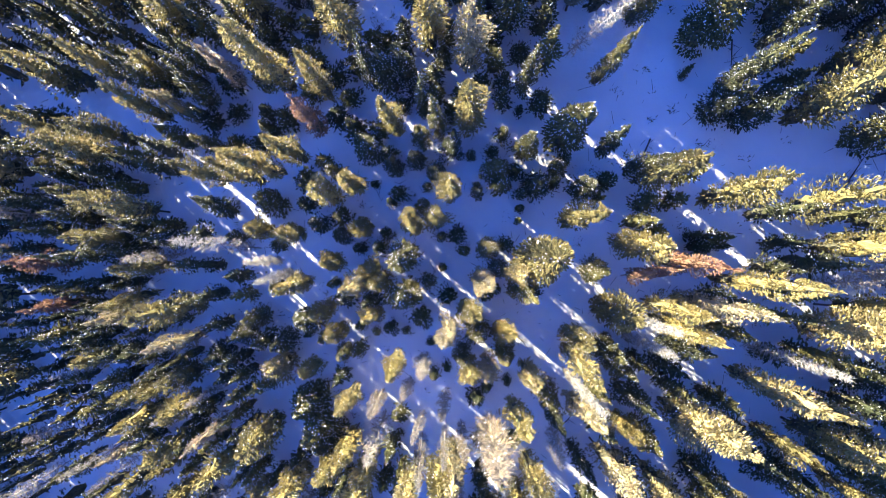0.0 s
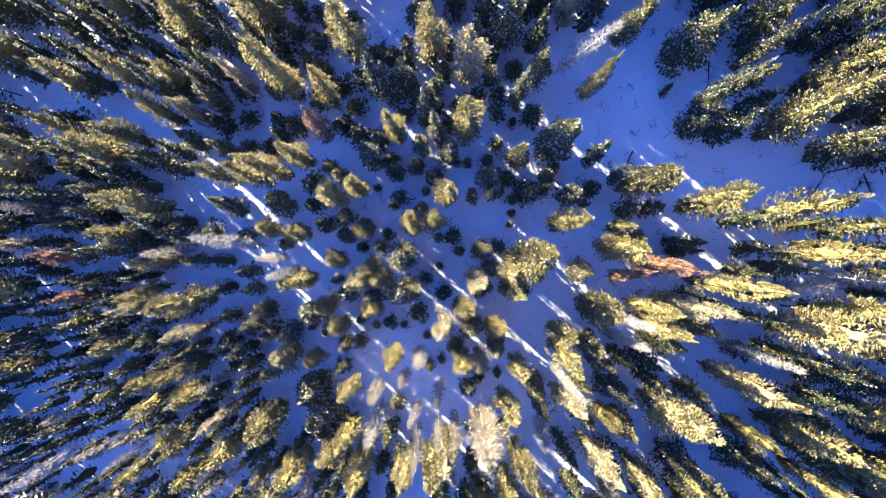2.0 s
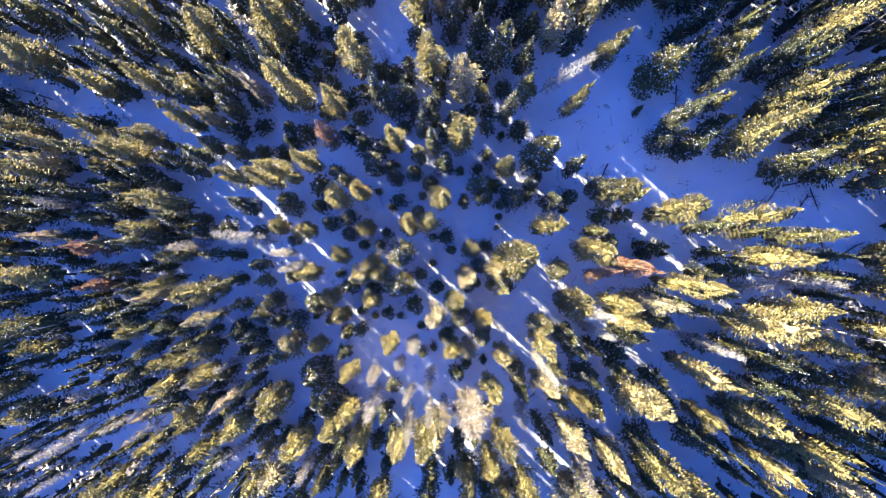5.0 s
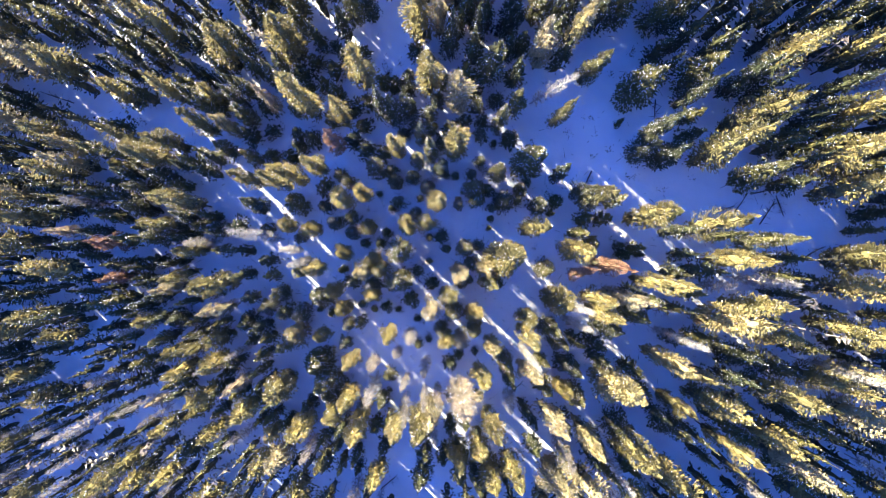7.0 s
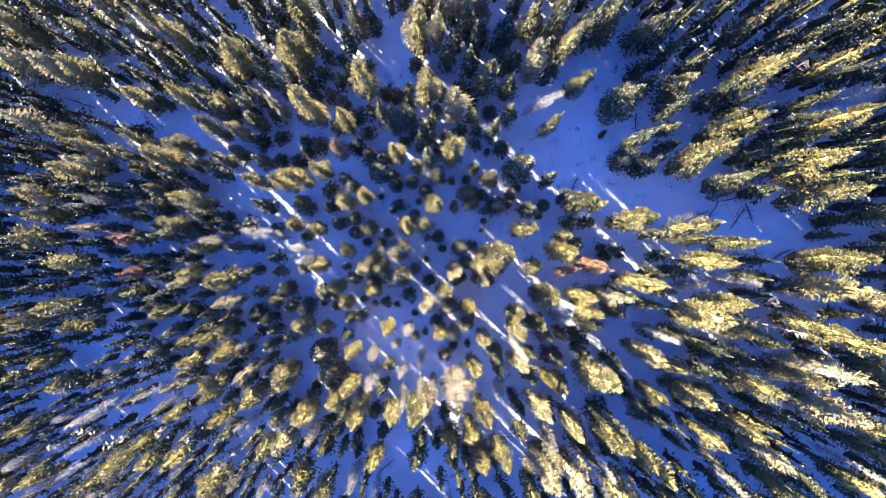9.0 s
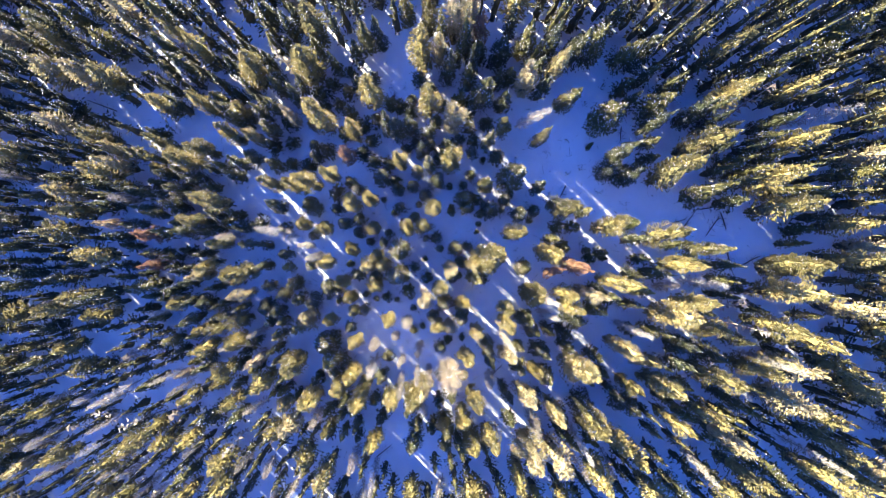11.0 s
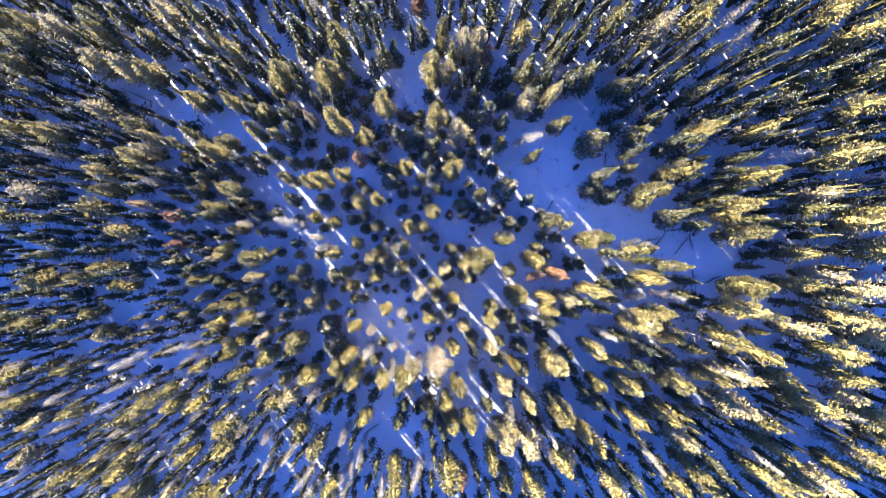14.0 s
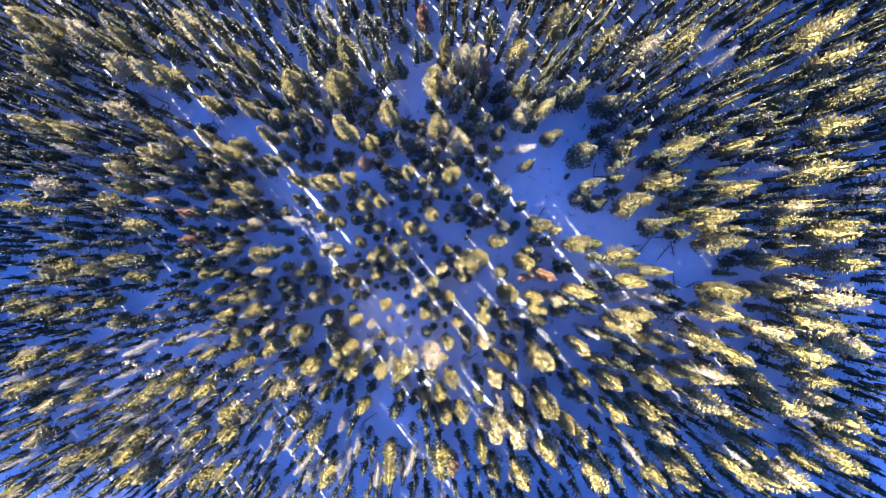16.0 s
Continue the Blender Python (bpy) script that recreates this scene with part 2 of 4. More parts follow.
def trunk_mesh(seed, bark, foot, thick):
    """A tapered, slightly bent trunk with a flared foot and dead twigs below the crown."""
    r = random.Random(seed)
    s = Shape()
    rings, sides = 7, 7
    bend = [Vector((r.uniform(-0.1, 0.1), r.uniform(-0.1, 0.1), 0)) * (j / rings) for j in range(rings)]
    bend[0] = bend[-1] = Vector((0, 0, 0))
    pts, faces = [], []
    for j in range(rings):
        u = (0, 0.04, 0.2, 0.4, 0.6, 0.8, 1)[j]
        q = thick * ((1 - u) ** 0.8 * 0.95 + 0.06) * (1.3 if j == 0 else 1)
        for k in range(sides):
            t = 2 * math.pi * k / sides
            pts.append(Vector((math.cos(t) * q, math.sin(t) * q, -0.5 if j == 0 else u * TALL * 0.985)) + bend[j])
    for j in range(rings - 1):
        for k in range(sides):
            faces.append((j * sides + k, j * sides + (k + 1) % sides, (j + 1) * sides + (k + 1) % sides, (j + 1) * sides + k))
    s.add(pts, faces, 0)
    twigs = Shape()
    for k in range(11):
        z, a, far = r.uniform(1.2, foot + 1.5), r.uniform(0, 6.28), r.uniform(0.4, 1.2)
        end = (math.cos(a) * far, math.sin(a) * far, z + r.uniform(-0.3, 0.25))
        twigs.stick((0, 0, z), end, 0.025, 0.008)
    return s.mesh("trunk", [bark]), twigs.mesh("dead_brush", [bark])


LOOKS = {
    "pine": ("lodgepole_pine", "sunlit yellow-green pine with flecks of snow, rooted in snow", "pine tree", "forest pines"),
    "fir": ("fir_tree", "slender dark green fir with snow flecks on its boughs", "fir tree", "forest firs"),
    "slim": ("slim_spruce", "slim dark spruce shaded by taller trees around it", "spruce tree", "slim spruces"),
    "young": ("young_fir", "low dark green young fir standing in shaded snow", "young tree", "young firs"),
    "grey": ("dead_snag", "dead grey conifer with bare twigs, standing in snow", "dead tree", "dead grey trees"),
    "red": ("beetle_killed_pine", "dead pine with rusty red needles among green trees", "dead tree", "dead red pines"),
    "pole": ("dead_pole", "bare silvery dead trunk with a few broken stubs", "dead tree", "dead poles"),
    "twiggy": ("large_dead_pine", "large dead pine with a pale tangle of bare branches", "dead tree", "dead grey trees"),
    "rusty": ("fading_pine", "fading pine with brown needles and bare lower twigs", "dead tree", "fading pines"),
    "white": ("frosted_snag", "dead tree coated all over in bright white rime", "dead tree", "white rimed trees"),
    "snowy": ("snowy_pine", "pine thickly dusted with bright white snow", "pine tree", "snow-laden pines"),
}
CROWNS = {
    "pine": [crown_mesh("pine", 10 + k, GREEN, 1900, 0.7 + 0.3 * k, 0.065, 18, 10, 1.0, 1.0, 0.46) for k in range(6)],
    "pine_broad": [crown_mesh("pine", 20 + k, GREEN, 2900, 0.7 + 0.3 * k, 0.055, 20, 11, 1.0, 0.9, 0.5) for k in range(4)],
    "fir": [crown_mesh("fir", 30 + k, DARK, 1800, 0.5 + 0.2 * k, 0.2, 18, 10, 1.0, 1.0, 0.44) for k in range(6)],
    "fir_broad": [crown_mesh("fir", 40 + k, DARK, 2700, 0.6 + 0.3 * k, 0.18, 20, 11, 1.0, 0.9, 0.48) for k in range(3)],
    "pine_out": [crown_mesh("pine", 140 + k, GREEN, 760, 0.7 + 0.3 * k, 0.055, 13, 8, 1.25, 1.3, 0.5) for k in range(7)],
    "fir_out": [crown_mesh("fir", 150 + k, DARK, 680, 0.5 + 0.2 * k, 0.2, 13, 8, 1.25, 1.3, 0.5) for k in range(7)],
    "young": [crown_mesh("young", 50 + k, YOUNG, 460, 0.4, 0.17, 10, 8, 1.4, 1.4, 0.46) for k in range(6)],
    "grey": [bare_crown_mesh(60 + k, 95, 10, 1.5, 1.0) for k in range(4)],
    "red": [crown_mesh("fir", 70 + k, RUST, 1700, 2.0, 0.03, 16, 9, 1.0, 1.0, 0.42) for k in range(3)],
    "rusty": [crown_mesh("fir", 75 + k, FADED, 1300, 2.0, 0.04, 16, 9, 1.0, 1.0, 0.4) for k in range(2)],
    "white": [bare_crown_mesh(85 + k, 140, 16, 1.5, 1.0, RIME) for k in range(3)],
    "twiggy": [bare_crown_mesh(80 + k, 150, 12, 2.5, 1.2, FADED) for k in range(2)],
    "snowy": [crown_mesh("pine", 90 + k, GREEN, 1400, 3.5, 0.25, 16, 9, 1.0, 1.0, 0.45) for k in range(2)],
    "low": [crown_mesh("fir", 100 + k, DARK, 430, 0.5 + 0.3 * k, 0.26, 11, 7, 1.25, 1.5, 0.5) for k in range(6)],
    "pole": [bare_crown_mesh(130 + k, 26, 1, 1.5, 0.5) for k in range(3)],
    "edge": [crown_mesh("fir", 120 + k, DARK, 30, 0.8, 0.0, 7, 6, 1.8, 3.2, 0.8, True) for k in range(3)],
    "far": [crown_mesh("fir", 110 + k, DARK, 105, 0.6 + 0.4 * k, 0.34, 7, 5, 1.4, 2.2, 0.42, True) for k in range(4)],
}
TRUNKS = {
    "live": [trunk_mesh(200 + k, BARK, 3.0, 0.1) for k in range(3)],
    "dead": [trunk_mesh(210 + k, SILVER, 4.0, 0.11) for k in range(2)],
}
planted = []
dice = random.Random(5)


def plant(kind, x, y, tall, wide, crowns="", looks=""):
    """One tree of that height and crown radius."""
    name, label, category, group = LOOKS[looks or kind]
    thing = new(name)
    thing.empty_display_size = 0.3
    sx, sz = wide / WIDE, tall / TALL
    lean = {"grey": 3.0, "pole": 6.0}.get(kind, 1.3)
    thing.matrix_world = pose(x, y, height_at(x, y) - 0.05, dice.gauss(0, lean), dice.gauss(0, lean), dice.uniform(0, 360)) @ Matrix.Diagonal((sx, sx, sz, 1))
    inner = kind + "_out" if kind in ("pine", "fir") and math.hypot(x - 4, (y - 2) * 1.5) > 43 else kind
    if inner in ("pine", "fir") and wide > 1.95:
        inner += "_broad"
    dead = kind in ("grey", "twiggy", "red", "pole", "rusty", "white")
    for names, meshes in ((("trunk", "dead_brush"), TRUNKS["dead" if dead else "live"]), (("crown", "snow_dusting"), CROWNS[crowns or inner])):
        above = thing
        for part_name, me in zip(names, dice.choice(meshes)):
            if not len(me.polygons):
                continue
            part = new(part_name, me)
            part.parent = above
            above = part
            if part_name == "snow_dusting":
                tagged(part, "small flecks of white snow", kind="stuff")
            elif part_name == "dead_brush":
                tagged(part, "thin bare dead twigs", kind="stuff")
    tagged(thing, label, category, group)
    planted.append((x, y, wide))
    return thing


# pine: x, y, height, crown radius
plant("pine", -74.4, 25.7, 15.4, 2.30)
plant("pine", -74.1, -24.0, 12.6, 2.30)
plant("pine", -74.0, -41.1, 13.0, 2.30)
plant("pine", -72.2, -5.8, 14.7, 2.30)
plant("pine", -72.0, -33.6, 14.0, 2.30)
plant("pine", -70.9, 19.0, 14.1, 2.30)
plant("pine", -70.1, -50.5, 13.2, 2.30)
plant("pine", -69.8, 9.1, 16.9, 1.60)
plant("pine", -69.2, -38.7, 15.3, 1.60)
plant("pine", -69.1, -24.5, 13.1, 2.30)
plant("pine", -68.6, 22.3, 15.9, 2.20)
plant("pine", -68.0, 25.9, 15.5, 1.60)
plant("pine", -67.6, -42.7, 13.8, 1.60)
plant("pine", -67.1, -0.9, 15.4, 2.30)
plant("pine", -65.4, -15.7, 13.7, 2.27)
plant("pine", -64.1, 25.5, 14.0, 2.30)
plant("pine", -63.6, 9.3, 14.9, 2.30)
plant("pine", -61.0, -52.8, 13.2, 2.30)
plant("pine", -60.7, -30.6, 13.3, 1.51)
plant("pine", -57.9, -38.9, 15.3, 1.60)
plant("pine", -57.2, -13.9, 14.5, 1.82)
plant("pine", -56.5, 20.7, 15.3, 2.30)
plant("pine", -56.0, -19.7, 12.7, 1.64)
plant("pine", -55.6, 24.6, 15.7, 1.60)
plant("pine", -55.5, -49.8, 14.8, 1.60)
plant("pine", -55.2, -2.0, 14.9, 2.30)
plant("pine", -54.6, 13.2, 14.5, 1.93)
plant("pine", -53.9, 4.1, 14.1, 1.72)
plant("pine", -53.8, -11.7, 13.5, 1.78)
plant("pine", -53.8, -23.2, 13.7, 1.86)
plant("pine", -51.9, 20.5, 15.2, 2.11)
plant("pine", -51.8, -45.4, 14.5, 1.60)
plant("pine", -51.6, 1.7, 15.7, 1.46)
plant("pine", -50.3, -48.7, 13.7, 2.30)
plant("pine", -50.2, -14.5, 13.1, 1.68)
plant("pine", -48.9, -53.1, 13.9, 1.60)
plant("pine", -48.6, 7.5, 15.7, 1.83)
plant("pine", -48.6, -5.1, 16.0, 1.86)
plant("pine", -48.4, -37.8, 14.2, 1.92)
plant("pine", -48.2, 12.1, 15.5, 1.60)
plant("pine", -47.9, -44.6, 15.8, 1.60)
plant("pine", -47.7, 20.2, 15.3, 2.25)
plant("pine", -46.3, 10.0, 14.9, 1.21)
plant("pine", -46.2, -34.6, 12.8, 2.12)
plant("pine", -46.0, 8.4, 15.0, 1.61)
plant("pine", -45.9, -51.2, 14.0, 2.30)
plant("pine", -45.4, 29.0, 15.3, 2.30)
plant("pine", -41.4, 8.2, 8.4, 1.41)
plant("pine", -41.3, -30.5, 18.9, 1.60)
plant("pine", -40.3, -33.7, 12.6, 1.82)
plant("pine", -40.2, -50.3, 15.3, 1.60)
plant("pine", -39.7, 17.0, 14.1, 1.75)
plant("pine", -38.2, 10.9, 16.0, 1.35)
plant("pine", -37.2, -11.1, 12.0, 1.46)
plant("pine", -36.5, 26.4, 14.5, 1.16)
plant("pine", -36.4, -42.1, 14.2, 1.60)
plant("pine", -35.6, 9.6, 14.8, 1.92)
plant("pine", -35.6, -25.6, 13.4, 1.47)
plant("pine", -35.5, 1.3, 12.2, 1.10)
plant("pine", -35.5, -32.1, 13.0, 1.60)
plant("pine", -34.8, -50.0, 13.3, 2.30)
plant("pine", -33.9, 24.0, 15.1, 1.69)
plant("pine", -33.4, 1.2, 15.4, 1.32)
plant("pine", -33.0, -6.5, 13.6, 1.10)
plant("pine", -33.0, 11.2, 14.9, 1.37)
plant("pine", -32.9, 16.9, 16.0, 1.20)
plant("pine", -32.9, -14.2, 12.4, 1.10)
plant("pine", -32.8, -17.1, 14.0, 1.32)
plant("pine", -31.9, -4.4, 13.7, 1.10)
plant("pine", -31.0, -22.9, 10.6, 1.17)
plant("pine", -30.6, -14.4, 14.2, 1.10)
plant("pine", -30.6, -1.6, 13.7, 1.20)
plant("pine", -30.4, 3.9, 18.0, 1.46)
plant("pine", -30.0, -35.1, 13.6, 2.30)
plant("pine", -30.0, -46.2, 16.8, 1.60)
plant("pine", -29.7, -20.4, 13.8, 1.77)
plant("pine", -29.3, -38.7, 15.0, 2.30)
plant("pine", -29.0, 13.1, 14.2, 1.25)
plant("pine", -28.5, -25.3, 13.3, 1.41)
plant("pine", -28.1, 16.6, 11.8, 1.29)
plant("pine", -27.9, -15.9, 12.1, 1.68)
plant("pine", -27.6, -12.7, 12.3, 1.43)
plant("pine", -26.5, -8.8, 15.5, 1.10)
plant("pine", -26.4, 21.7, 15.3, 2.13)
plant("pine", -26.1, -5.4, 18.4, 1.55)
plant("pine", -26.0, 13.3, 12.9, 1.10)
plant("pine", -23.2, -21.0, 14.3, 1.77)
plant("pine", -22.6, 6.9, 15.1, 1.10)
plant("pine", -21.3, -28.7, 13.7, 1.77)
plant("pine", -20.4, -24.8, 10.0, 1.39)
plant("pine", -19.3, -27.8, 13.6, 1.93)
plant("pine", -19.1, -17.8, 14.5, 1.80)
plant("pine", -19.1, 6.8, 16.4, 1.15)
plant("pine", -18.8, 22.7, 15.3, 2.30)
plant("pine", -18.7, 2.0, 9.7, 1.10)
plant("pine", -18.3, 27.9, 15.6, 2.30)
plant("pine", -17.3, -11.5, 9.0, 1.55)
plant("pine", -17.2, -31.9, 13.5, 1.97)
plant("pine", -17.0, 7.5, 17.0, 1.34)
plant("pine", -16.2, -23.2, 13.7, 1.85)
plant("pine", -15.8, 15.6, 19.4, 1.80)
plant("pine", -15.4, 1.6, 10.0, 1.16)
plant("pine", -14.7, 8.8, 15.2, 1.17)
plant("pine", -14.7, -3.1, 12.7, 1.10)
plant("pine", -14.1, -11.4, 9.1, 1.10)
plant("pine", -13.8, -34.2, 15.8, 1.60)
plant("pine", -13.3, -27.3, 13.4, 1.20)
plant("pine", -12.4, -5.4, 10.4, 1.10)
plant("pine", -11.9, 14.3, 16.0, 1.14)
plant("pine", -11.7, 4.9, 14.1, 1.39)
plant("pine", -11.7, -20.4, 14.0, 1.61)
plant("pine", -11.6, -1.3, 10.2, 1.10)
plant("pine", -11.4, -7.7, 9.1, 1.10)
plant("pine", -10.6, -41.6, 15.3, 1.60)
plant("pine", -10.2, -18.2, 14.7, 1.29)
plant("pine", -9.9, -13.8, 12.4, 1.15)
plant("pine", -9.8, 19.2, 16.5, 1.74)
plant("pine", -9.3, 5.9, 11.6, 1.19)
plant("pine", -9.0, -21.7, 15.4, 1.56)
plant("pine", -8.9, -3.3, 15.7, 1.10)
plant("pine", -8.6, 2.0, 8.0, 1.10)
plant("pine", -8.3, -20.0, 14.0, 1.18)
plant("pine", -8.0, -1.8, 9.7, 1.10)
plant("pine", -7.8, -5.9, 9.6, 1.10)
plant("pine", -6.8, -2.5, 12.1, 1.10)
plant("pine", -6.1, -27.8, 14.5, 1.27)
plant("pine", -5.7, -10.1, 13.9, 1.10)
plant("pine", -5.5, 10.8, 16.1, 1.10)
plant("pine", -4.1, 1.7, 13.7, 1.10)
plant("pine", -3.7, -20.8, 16.5, 1.27)
plant("pine", -3.5, 24.8, 16.8, 1.89)
plant("pine", -3.2, 29.2, 16.4, 1.45)
plant("pine", -2.4, 18.4, 17.0, 1.58)
plant("pine", -1.7, 2.5, 14.9, 1.10)
plant("pine", -1.4, 24.9, 15.6, 1.11)
plant("pine", -1.3, -20.0, 17.5, 1.79)
plant("pine", -0.8, -34.5, 15.8, 1.60)
plant("pine", -0.6, 5.0, 14.9, 1.27)
plant("pine", -0.6, -6.9, 16.9, 1.16)
plant("pine", -0.4, -19.1, 15.0, 1.59)
plant("pine", -0.3, -38.3, 16.4, 1.60)
plant("pine", 0.3, 28.4, 17.2, 1.83)
plant("pine", 0.6, -5.4, 14.4, 1.10)
plant("pine", 0.8, 16.3, 17.1, 1.65)
plant("pine", 1.0, -10.2, 13.4, 1.10)
plant("pine", 1.1, 11.2, 16.5, 1.55)
plant("pine", 1.9, -2.4, 14.3, 1.10)
plant("pine", 2.2, 29.0, 16.9, 2.24)
plant("pine", 2.6, -10.5, 11.5, 1.10)
plant("pine", 2.8, -23.7, 16.2, 1.10)
plant("pine", 3.8, -7.4, 10.0, 1.10)
plant("pine", 5.1, -14.4, 16.2, 1.24)
plant("pine", 5.2, -2.1, 13.0, 1.21)
plant("pine", 5.6, -22.9, 13.0, 1.38)
plant("pine", 6.2, -10.8, 12.9, 1.10)
plant("pine", 6.3, -19.8, 16.7, 1.36)
plant("pine", 6.8, -25.6, 15.6, 1.53)
plant("pine", 6.9, -0.8, 16.1, 2.30)
plant("pine", 7.5, -33.4, 17.5, 2.30)
plant("pine", 7.7, 31.4, 15.7, 1.86)
plant("pine", 9.2, -24.9, 17.3, 1.33)
plant("pine", 9.5, 2.6, 16.4, 1.21)
plant("pine", 9.7, 21.3, 15.8, 1.54)
plant("pine", 9.8, -7.5, 16.9, 1.10)
plant("pine", 9.9, -8.8, 20.7, 1.10)
plant("pine", 10.1, -13.4, 16.3, 1.10)
plant("pine", 12.6, -5.0, 14.4, 1.63)
plant("pine", 12.7, -18.1, 18.2, 1.25)
plant("pine", 12.7, 22.8, 18.3, 1.20)
plant("pine", 12.9, 35.9, 17.2, 2.07)
plant("pine", 13.7, -29.3, 15.5, 1.60)
plant("pine", 14.2, 0.6, 15.1, 1.47)
plant("pine", 14.2, -25.8, 17.9, 1.98)
plant("pine", 14.3, -15.2, 10.5, 1.10)
plant("pine", 15.6, 6.0, 17.9, 1.50)
plant("pine", 16.3, -33.0, 13.5, 1.60)
plant("pine", 16.6, -4.5, 17.5, 1.10)
plant("pine", 16.9, -19.5, 17.1, 1.28)
plant("pine", 17.3, -5.9, 18.1, 1.10)
plant("pine", 17.5, -25.7, 16.8, 2.01)
plant("pine", 18.7, -13.8, 18.1, 1.99)
plant("pine", 19.1, -4.2, 19.8, 1.10)
plant("pine", 19.5, 34.0, 17.8, 2.05)
plant("pine", 19.6, -32.4, 17.1, 1.97)
plant("pine", 21.0, 4.1, 16.7, 1.48)
plant("pine", 21.4, -20.5, 18.1, 1.76)
plant("pine", 22.0, -2.4, 19.1, 1.10)
plant("pine", 23.4, -27.5, 17.4, 1.92)
plant("pine", 24.0, -10.5, 17.6, 1.24)
plant("pine", 24.7, -22.6, 16.6, 1.50)
plant("pine", 25.7, 33.2, 18.3, 2.30)
plant("pine", 26.0, -15.5, 12.3, 1.10)
plant("pine", 27.1, -24.0, 17.1, 1.52)
plant("pine", 27.2, 3.1, 17.9, 1.35)
plant("pine", 27.4, -12.7, 14.3, 1.10)
plant("pine", 27.6, 10.8, 21.6, 1.90)
plant("pine", 29.1, -15.1, 17.4, 1.60)
plant("pine", 29.1, -6.3, 17.8, 1.85)
plant("pine", 29.2, 0.1, 18.2, 1.15)
plant("pine", 30.5, 14.8, 17.3, 1.56)
plant("pine", 30.7, -29.6, 18.2, 2.17)
plant("pine", 30.7, 35.5, 17.4, 2.12)
plant("pine", 31.0, -4.8, 18.5, 1.38)
plant("pine", 31.3, -19.2, 16.6, 1.10)
plant("pine", 32.2, 26.5, 16.9, 1.60)
plant("pine", 32.8, 20.5, 19.1, 1.60)
plant("pine", 34.6, -7.3, 14.2, 1.60)
plant("pine", 35.0, -13.2, 18.3, 1.78)
plant("pine", 35.7, -18.1, 15.9, 1.60)
plant("pine", 37.9, -20.6, 16.9, 1.73)
plant("pine", 38.9, -27.7, 15.2, 1.60)
plant("pine", 38.9, 10.7, 17.7, 1.77)
plant("pine", 39.5, -11.8, 17.9, 1.49)
plant("pine", 40.3, 7.7, 18.3, 1.93)
plant("pine", 40.4, -25.2, 16.2, 1.60)
plant("pine", 40.4, 21.3, 17.5, 1.18)
plant("pine", 40.8, 15.4, 17.7, 1.65)
plant("pine", 41.5, -6.1, 16.8, 1.67)
plant("pine", 41.7, -2.5, 18.5, 1.63)
plant("pine", 42.8, 0.7, 16.7, 2.00)
plant("pine", 43.2, -27.5, 16.5, 1.60)
plant("pine", 43.2, -11.2, 18.2, 1.69)
plant("pine", 43.5, -15.4, 18.2, 2.07)
plant("pine", 46.2, -7.3, 16.3, 1.60)
plant("pine", 46.4, -16.6, 16.8, 2.18)
plant("pine", 47.5, 38.5, 16.9, 2.30)
plant("pine", 48.4, 2.4, 16.1, 1.60)
plant("pine", 48.5, 6.4, 14.6, 1.60)
plant("pine", 49.1, -24.1, 18.4, 1.79)
plant("pine", 49.6, 14.5, 14.8, 1.60)
plant("pine", 50.0, -10.8, 14.2, 1.60)
plant("pine", 50.1, 40.9, 18.2, 2.30)
plant("pine", 50.3, -3.9, 16.1, 1.60)
plant("pine", 50.5, -20.2, 16.5, 1.60)
plant("pine", 51.7, 36.3, 16.8, 2.30)
plant("pine", 51.7, 19.6, 18.1, 2.30)
plant("pine", 52.1, 4.2, 15.4, 1.60)
plant("pine", 52.8, -13.4, 18.4, 1.97)
plant("pine", 53.1, 26.6, 17.1, 2.24)
plant("pine", 54.0, 30.6, 17.8, 2.04)
plant("pine", 54.3, 20.6, 14.7, 1.60)
plant("pine", 54.4, -25.0, 17.2, 2.08)
plant("pine", 54.7, 11.4, 17.2, 2.30)
plant("pine", 55.2, -5.8, 17.3, 2.20)
plant("pine", 55.6, -0.8, 17.2, 2.30)
plant("pine", 56.5, -23.4, 18.3, 1.84)
plant("pine", 56.9, 13.5, 15.3, 1.60)
plant("pine", 57.6, -8.9, 16.9, 2.02)
plant("pine", 57.7, 2.6, 17.0, 2.22)
plant("pine", 58.1, 8.3, 17.0, 2.22)
plant("pine", 59.5, -24.4, 15.8, 1.60)
plant("pine", 59.7, -3.2, 17.3, 2.25)
plant("pine", 60.8, -21.6, 13.3, 1.60)
plant("pine", 62.0, -13.7, 17.3, 2.30)
plant("pine", 63.6, -16.3, 16.1, 1.60)
plant("pine", 64.5, -20.1, 18.0, 2.14)

# fir: x, y, height, crown radius; many at x < 0, y > 33 are added to block sunlight
plant("fir", -80.3, 45.5, 12.5, 1.60)
plant("fir", -77.0, 42.0, 12.8, 1.30)
plant("fir", -74.3, 9.5, 11.5, 2.50)
plant("fir", -73.1, 21.6, 13.0, 2.50)
plant("fir", -72.9, 16.3, 14.4, 1.60)
plant("fir", -72.8, 36.5, 14.3, 1.41)
plant("fir", -72.1, 3.9, 13.6, 1.60)
plant("fir", -71.9, 11.8, 11.0, 1.59)
plant("fir", -71.8, -43.2, 11.1, 2.50)
plant("fir", -69.2, -18.5, 16.2, 1.60)
plant("fir", -68.3, 33.5, 13.0, 1.58)
plant("fir", -67.7, -8.5, 13.8, 1.60)
plant("fir", -67.6, -21.9, 15.8, 1.60)
plant("fir", -67.6, -14.1, 15.1, 1.60)
plant("fir", -67.3, 9.8, 13.1, 1.23)
plant("fir", -66.2, 14.8, 15.0, 1.60)
plant("fir", -65.6, -31.7, 14.1, 1.60)
